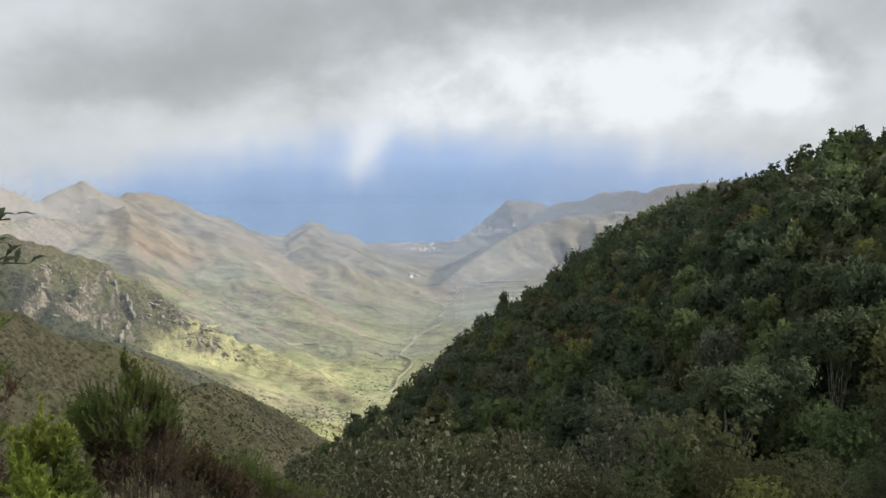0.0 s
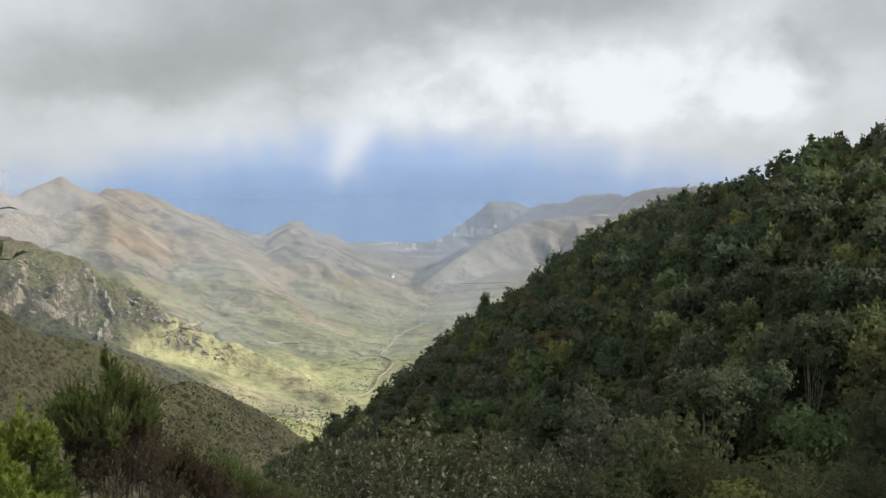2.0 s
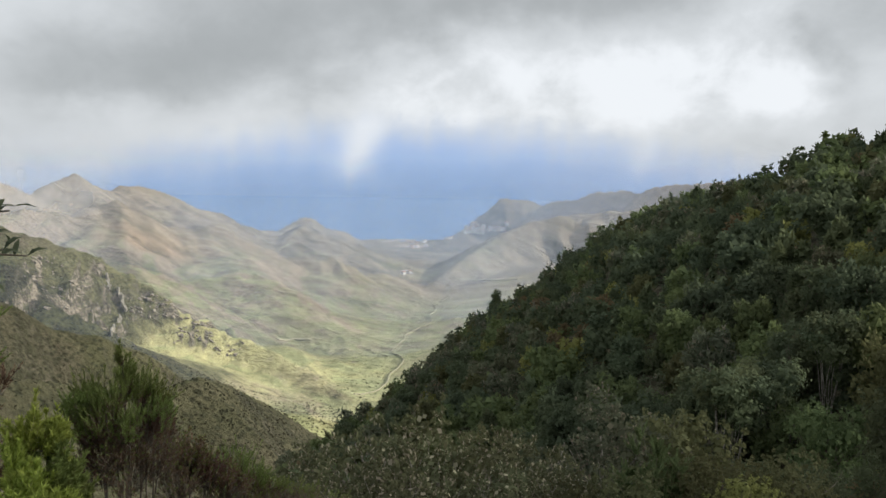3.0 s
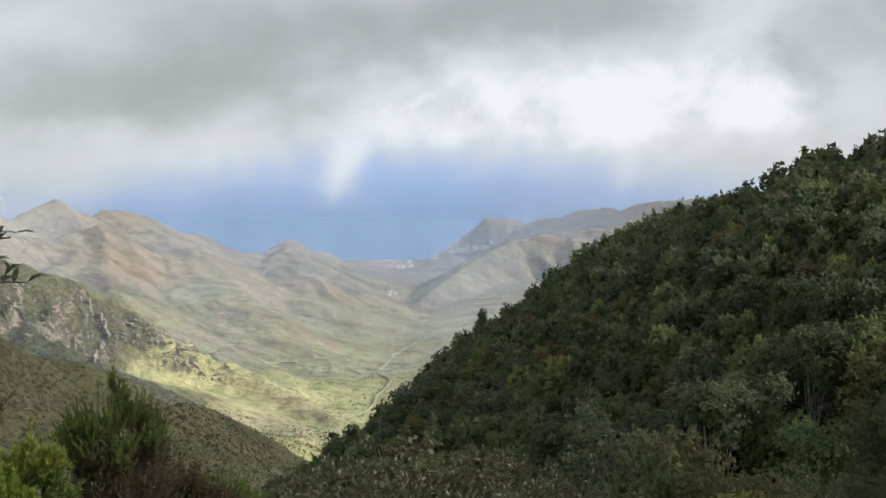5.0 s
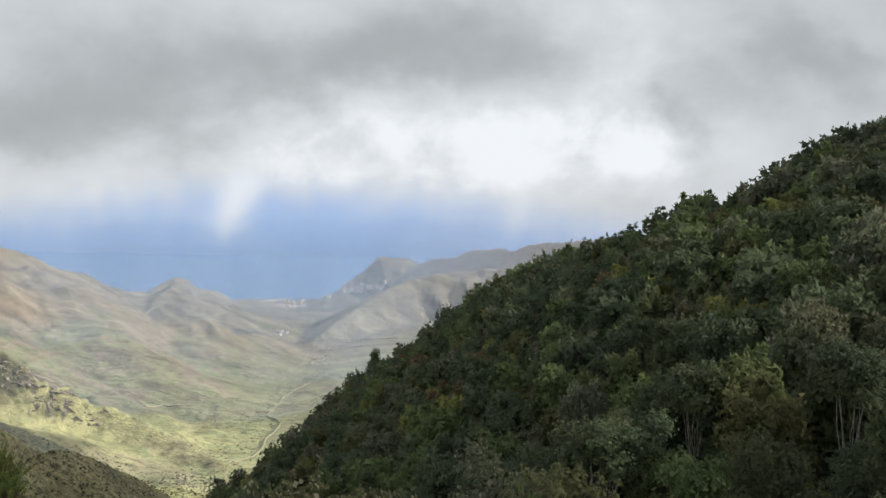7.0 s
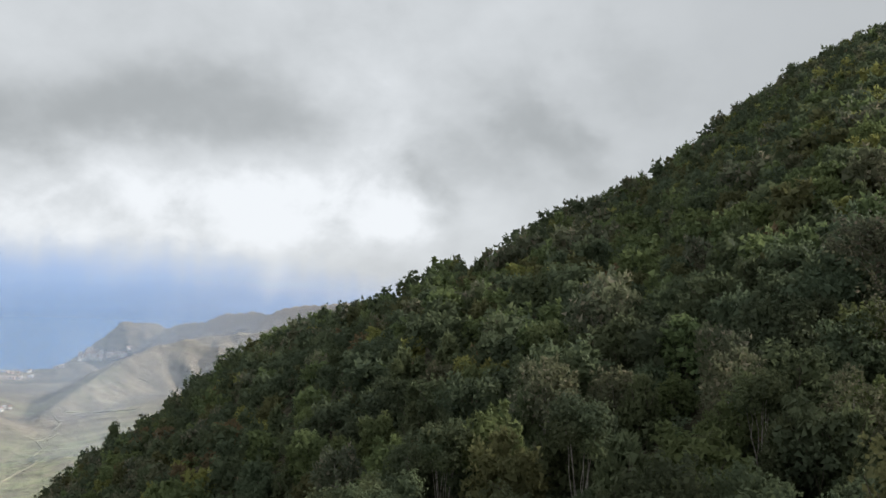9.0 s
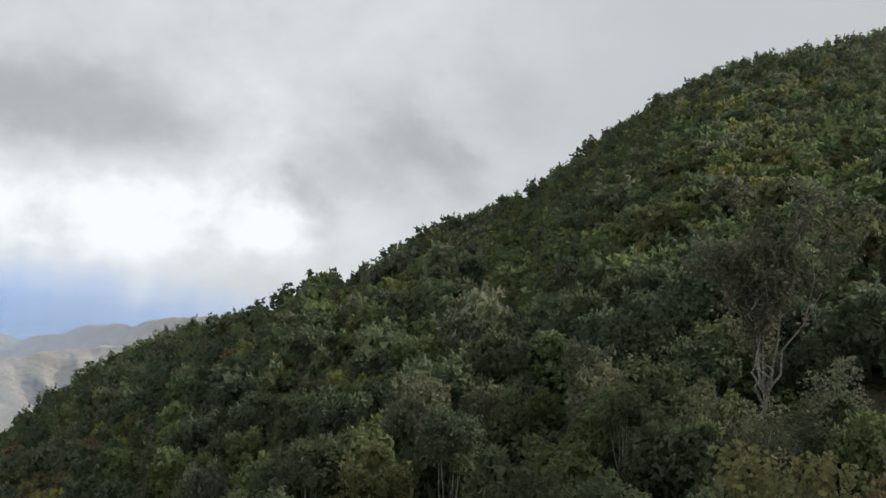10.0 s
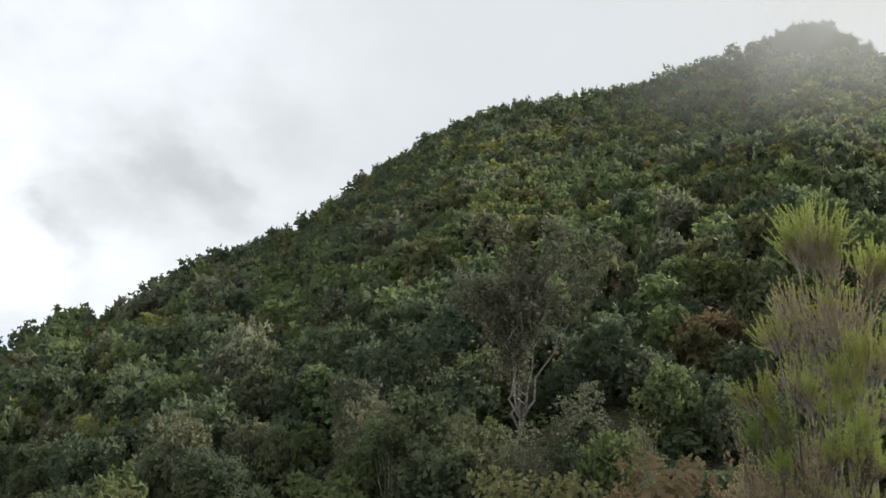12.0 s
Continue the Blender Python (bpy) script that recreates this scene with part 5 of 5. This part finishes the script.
    for i, (kind, az, el, r) in enumerate(bushes):
        fine = r < 18
        if (kind, fine) not in made:
            made[kind, fine] = tree_proto(kind, 300 + len(made), 5200 if fine else 3600, 0.085 if fine else 0.12, True)
            tagged(made[kind, fine], BUSH_WORDS[kind], "shrub", "bushes of the near slope")
            bush = made[kind, fine]
        else:
            bush = copy_thing(made[kind, fine], Matrix())
        place_top(bush, az, r, el, SHAPE[kind][0] * 0.97, 77 * i)
    lone = tree_proto("heath", 47, 900, 0.30, False)
    tagged(lone, "lone pointed tree heath on the crest of the wooded hill", "tree")
    set_down(lone, 4.25, 197.0, 0, 0.3, 1.25)
    slender = [slender_tree(51, 10), slender_tree(52, 9)]
    for i, (az, r) in enumerate(((20.4, 38.0), (22.6, 41.0), (26.2, 44.0), (18.6, 42.0), (35.5, 40.0), (47.0, 42.0))):
        set_down(slender[i] if i < 2 else copy_thing(slender[i % 2], Matrix()), az, r, 70 * i, 0.2, 1.0 - 0.06 * (i % 3))


plant_foreground()


# ---- far slopes: rock walls, tracks, houses, scrub ----
def rock_fin(ends, height, thick, seed):
    """A dike of harder rock standing out of the slope, between points given as bearing and angle."""
    rng = np.random.RandomState(seed)
    pts = [meet(*e) for e in ends]
    if any(p is None for p in pts):
        return
    n = 17
    vs = []
    for i in range(n):
        t = i / (n - 1) * (len(pts) - 1)
        j = min(int(t), len(pts) - 2)
        p = pts[j].lerp(pts[j + 1], t - j)
        p.z = ground_z(p.x, p.y)
        w = thick * rng.uniform(0.6, 1.2)
        h = height * rng.choice((0.25, 0.6, 0.9, 1.2)) * rng.uniform(0.7, 1.15)
        jx = rng.normal(0, 0.7)
        vs += [(p.x - w + jx, p.y - w * 0.5, p.z - 4), (p.x + w + jx, p.y + w * 0.5, p.z - 4), (p.x + w * 0.7 + jx, p.y + w * 0.4, p.z + h), (p.x - w * 0.7 + jx, p.y - w * 0.4, p.z + h * 0.92)]
    q = [(i * 4 + a, i * 4 + b, i * 4 + 4 + b, i * 4 + 4 + a) for i in range(n - 1) for a, b in ((0, 1), (1, 2), (2, 3), (3, 0))]
    q += [(0, 3, 2, 1), ((n - 1) * 4, (n - 1) * 4 + 1, (n - 1) * 4 + 2, (n - 1) * 4 + 3)]
    tagged(new("rock_wall", mesh_of("rock_wall", vs, np.array(q), M_PALE_ROCK)), "narrow pale rock dike standing out of the slope", "rock", "rock dikes on the slope")


def track(name, way, width, mat, label, by_distance=False, beyond=280):
    """A strip laid along the ground through points given as bearing and angle."""
    pts = [Vector(polar(p[0], 0, p[1])) if by_distance else meet(*p, beyond) for p in way]
    pts = [p for p in pts if p is not None]
    if len(pts) < 2:
        return
    line = []
    for a, b in zip(pts[:-1], pts[1:]):
        for i in range(8):
            line.append(a.lerp(b, i / 8))
    line.append(pts[-1])
    vs = []
    for i, p in enumerate(line):
        d = (line[min(i + 1, len(line) - 1)] - line[max(i - 1, 0)]).normalized()
        s = Vector((d.y, -d.x, 0)).normalized() * width / 2
        for q in (p - s, p + s):
            vs.append((q.x, q.y, ground_z(q.x, q.y) + 1.2))
    q = np.array([(2 * i, 2 * i + 1, 2 * i + 3, 2 * i + 2) for i in range(len(line) - 1)])
    me = mesh_of(name, vs, q, mat)
    ob = tagged(new(name, me), label, "track", kind="structure")
    mod = ob.modifiers.new("thickness", "SOLIDIFY")
    mod.thickness, mod.offset = 1.0, -1


def house_proto(wall_mat, flat, label):
    root = tagged(new("house"), label, "house", "houses of the coastal town")
    bm = bmesh.new()
    bmesh.ops.create_cube(bm, size=1, matrix=Matrix.Translation((0, 0, 2.4)) @ Matrix.Diagonal((8, 7, 7.2, 1)))
    bmesh.ops.bevel(bm, geom=bm.edges[:], offset=0.12, segments=1, affect="EDGES")
    part("wall", bm, wall_mat, root)
    bm = bmesh.new()
    if flat:
        bmesh.ops.create_cube(bm, size=1, matrix=Matrix.Translation((0, 0, 6.15)) @ Matrix.Diagonal((8.5, 7.5, 0.3, 1)))
    else:
        a = [bm.verts.new(p) for p in ((-4.4, -3.9, 5.9), (4.4, -3.9, 5.9), (4.4, 3.9, 5.9), (-4.4, 3.9, 5.9), (-4.4, 0, 8.0), (4.4, 0, 8.0))]
        for f in ((0, 1, 5, 4), (2, 3, 4, 5), (0, 4, 3), (1, 2, 5), (3, 2, 1, 0)):
            bm.faces.new([a[i] for i in f])
    part("roof", bm, M_ROOF if not flat else wall_mat, root)
    for x in (-2.0, 2.0):
        bm = bmesh.new()
        bmesh.ops.create_cube(bm, size=1, matrix=Matrix.Translation((x, -3.53, 3.6)) @ Matrix.Diagonal((1.3, 0.16, 1.6, 1)))
        part("window", bm, M_DARK, root)
    return root


def build_town():
    rng = np.random.RandomState(77)
    protos = [house_proto(M_WALL, True, "white flat-roofed house on the coastal hillside"), house_proto(M_WALL_WARM, True, "pale pink flat-roofed house in the coastal town"),
              house_proto(M_WALL, False, "white house with a clay tile roof")]
    used = [False] * 3
    spots = []
    # bearing, angle, spread both ways, how many: hillside town, shore, valley hamlets, ridge farms
    for az, el, wa, we, n in ((2.7, -5.3, 0.7, 0.32, 92), (2.5, -4.9, 0.25, 0.15, 12), (4.3, -5.28, 0.65, 0.13, 60), (0.2, -5.95, 0.9, 0.05, 44), (-1.5, -6.2, 0.8, 0.07, 14), (-1.3, -6.55, 0.7, 0.08, 8),
                              (-2.0, -8.4, 0.5, 0.15, 4), (-15.3, -5.8, 0.3, 0.05, 4)):
        for _ in range(n):
            p = meet(az + rng.uniform(-wa, wa), el + rng.uniform(-we, we), 1450)
            if p is not None and p.z > SEA_Z + 1:
                spots.append(p)
    for p in spots:
        k = rng.choice(3, p=(0.55, 0.3, 0.15))
        m = pose(p.x, p.y, p.z, 0, 0, rng.uniform(20, 65)) @ Matrix.Diagonal((rng.uniform(0.6, 1.05), rng.uniform(0.6, 1.0), rng.uniform(0.6, 1.0), 1))
        if not used[k]:
            protos[k].matrix_basis, used[k] = m, True
        else:
            copy_thing(protos[k], Matrix()).matrix_basis = m
    for k in range(3):
        if not used[k]:
            protos[k].matrix_basis = pose(*spots[k])


def scatter_scrub():
    """Low bushes on the slopes, thick on the near spurs and along the stream."""
    rng = np.random.RandomState(91)
    n = 260000
    az = rng.uniform(-33, 10, n)
    r = np.where(rng.rand(n) < 0.5, rng.uniform(270, 600, n), np.sqrt(rng.uniform(270 ** 2, 1500 ** 2, n)))
    x, y = r * np.sin(np.radians(az)), r * np.cos(np.radians(az))
    patch = wave(x, y, 95, 55, 3)
    stream = np.abs(x - np.interp(y, STREAM_Y, STREAM_X)) < 22
    want = np.where(r < 420, 0.55, np.where(r < 580, 0.28, 0.05)) + patch * 0.5 + stream * 0.25
    keep = rng.rand(n) < want
    x, y, r, stream = x[keep][:16000], y[keep][:16000], r[keep][:16000], stream[keep][:16000]
    z = land(x, y)
    n = len(x)
    s = rng.uniform(0.3, 0.8, n) * np.where(r < 480, 0.7, 1.0) * np.where(stream, 1.1, 1.0) * np.where(r > 620, 1.3, 1.0)
    per = 6
    d = unit(rng.normal(0, 1, (n * per, 3)) * (1, 1, 0.6) + (0, 0, 0.5))
    size = np.repeat(s, per)[:, None]
    c = np.repeat(np.stack([x, y, z], -1), per, 0) + d * size * (0.75, 0.75, 0.5)
    v, f = leaf_cards(rng, c, d, 1.0, 1.2, False, 0.3)
    v = np.repeat(c, 3, 0) + (v - np.repeat(c, 3, 0)) * np.repeat(size, 3, 0)
    mats = np.repeat(rng.choice(3, n, p=(0.45, 0.4, 0.15)), per)
    me = mesh_of("slope_scrub", v, f, [LEAF["scrub"], LEAF["scrub"], LEAF["grey"]], mats)
    tagged(new("slope_scrub", me), "scattered grey-green scrub on the valley slopes", "scrub", kind="stuff")


for seed, ends in enumerate((((-21.9, -8.2), (-21.78, -9.1)), ((-21.27, -9.15), (-20.8, -10.8)), ((-21.1, -10.95), (-21.25, -11.25)), ((-21.6, -11.4), (-21.75, -12.1)))):
    rock_fin(ends, 3.4, 0.75, 200 + seed)
track("valley_track", [(math.degrees(math.atan2(float(np.interp(y, STREAM_Y, STREAM_X)) + 16 + 9 * math.sin(y / 55) + 5 * math.sin(y / 21), y)), y) for y in range(640, 1700, 20)], 1.0, M_TRACK, "pale dirt track along the valley floor", True)
track("hill_track", ((1.3, -8.7), (2.6, -8.8), (4.0, -8.75), (5.8, -8.7)), 4.0, M_TRACK, "terrace track cut across the far slope", beyond=1300)
track("ridge_track", ((-15.8, -5.7), (-13.5, -6.1), (-11.0, -6.9), (-8.5, -7.0), (-6.5, -7.1)), 4.0, M_TRACK, "thin track contouring below the ridge", beyond=1450)
track("quarry_bench", ((-11.0, -12.86), (-9.9, -12.85), (-8.7, -12.95)), 4.0, M_TRACK, "pale bench of bare earth above the valley floor", beyond=760)
track("beach", ((-3.6, -6.22), (-2.6, -6.12), (-1.4, -6.05)), 22.0, M_SAND, "pale strip of beach at the valley mouth", beyond=2300)
build_town()
scatter_scrub()


def ico(level=1):
    bm = bmesh.new()
    bmesh.ops.create_icosphere(bm, subdivisions=level, radius=1.0)
    v = np.array([p.co[:] for p in bm.verts])
    f = np.array([[p.index for p in q.verts] for q in bm.faces])
    bm.free()
    return v, f


def build_rocks():
    """Broken outcrops on the crag spur."""
    rng = np.random.RandomState(123)
    v0, f0 = ico(2)
    protos = []
    for i in range(6):
        cut = v0.copy()
        for _ in range(22):
            n = unit(rng.normal(0, 1, 3))
            d = rng.uniform(0.42, 0.75)
            over = cut @ n - d
            cut = cut - np.clip(over, 0, None)[:, None] * n
        protos.append(mesh_of("rock_outcrop", cut * (1.0, 0.8, 0.75), f0, M_ROCK))
    for az, el, wa, we, n in ((-19.0, -10.4, 1.5, 0.8, 60), (-16.6, -11.9, 1.3, 0.8, 56), (-14.4, -13.3, 1.1, 0.6, 24), (-25.6, -7.4, 1.2, 0.8, 30), (-24.6, -9.6, 1.2, 0.8, 20), (-6.4, -14.2, 1.2, 0.4, 26), (-17.0, -8.0, 0.9, 0.6, 26)):
        for _ in range(n):
            p = meet(az + rng.uniform(-wa, wa), el + rng.uniform(-we, we), 560)
            if p is None:
                continue
            ob = new("rock_outcrop", protos[rng.randint(6)])
            k = rng.uniform(1.0, 3.0) * (1.7 if el > -8.5 and az > -20 else 1.0)
            ob.matrix_basis = pose(p.x, p.y, p.z - 0.25 * k, rng.uniform(-25, 25), 24 + rng.uniform(-16, 16), rng.uniform(-60, 60)) @ Matrix.Diagonal((k * rng.uniform(0.8, 1.9), k, k * rng.uniform(0.5, 1.1), 1))
            tagged(ob, "weathered grey-brown rock outcrop on the grassy spur", "rock", "outcrops of the crag spur")


build_rocks()


def near_herbs():
    """Low herbs and heather seedlings on the ground about the viewpoint."""
    rng = np.random.RandomState(321)
    n = 900
    r, az = np.sqrt(rng.uniform(1.5 ** 2, 14 ** 2, n)), rng.uniform(-180, 180, n)
    x, y = r * np.sin(np.radians(az)), r * np.cos(np.radians(az))
    z = land(x, y)
    per = 26
    c = np.repeat(np.stack([x, y, z], -1), per, 0) + rng.normal(0, 0.12, (n * per, 3)) * (1, 1, 0.25) + (0, 0, 0.08)
    v, f = leaf_cards(rng, c, np.tile((0, 0, 1.0), (n * per, 1)), 0.045, 2.4, False, 0.7)
    mats = np.repeat(rng.choice(3, n, p=(0.4, 0.35, 0.25)), per)
    me = mesh_of("ground_herbs", v, f, [LEAF["green"], LEAF["olive"], LEAF["brown"]], mats)
    tagged(new("ground_herbs", me), "low herbs and dry leaves on the slope", "herbs", kind="stuff")


near_herbs()
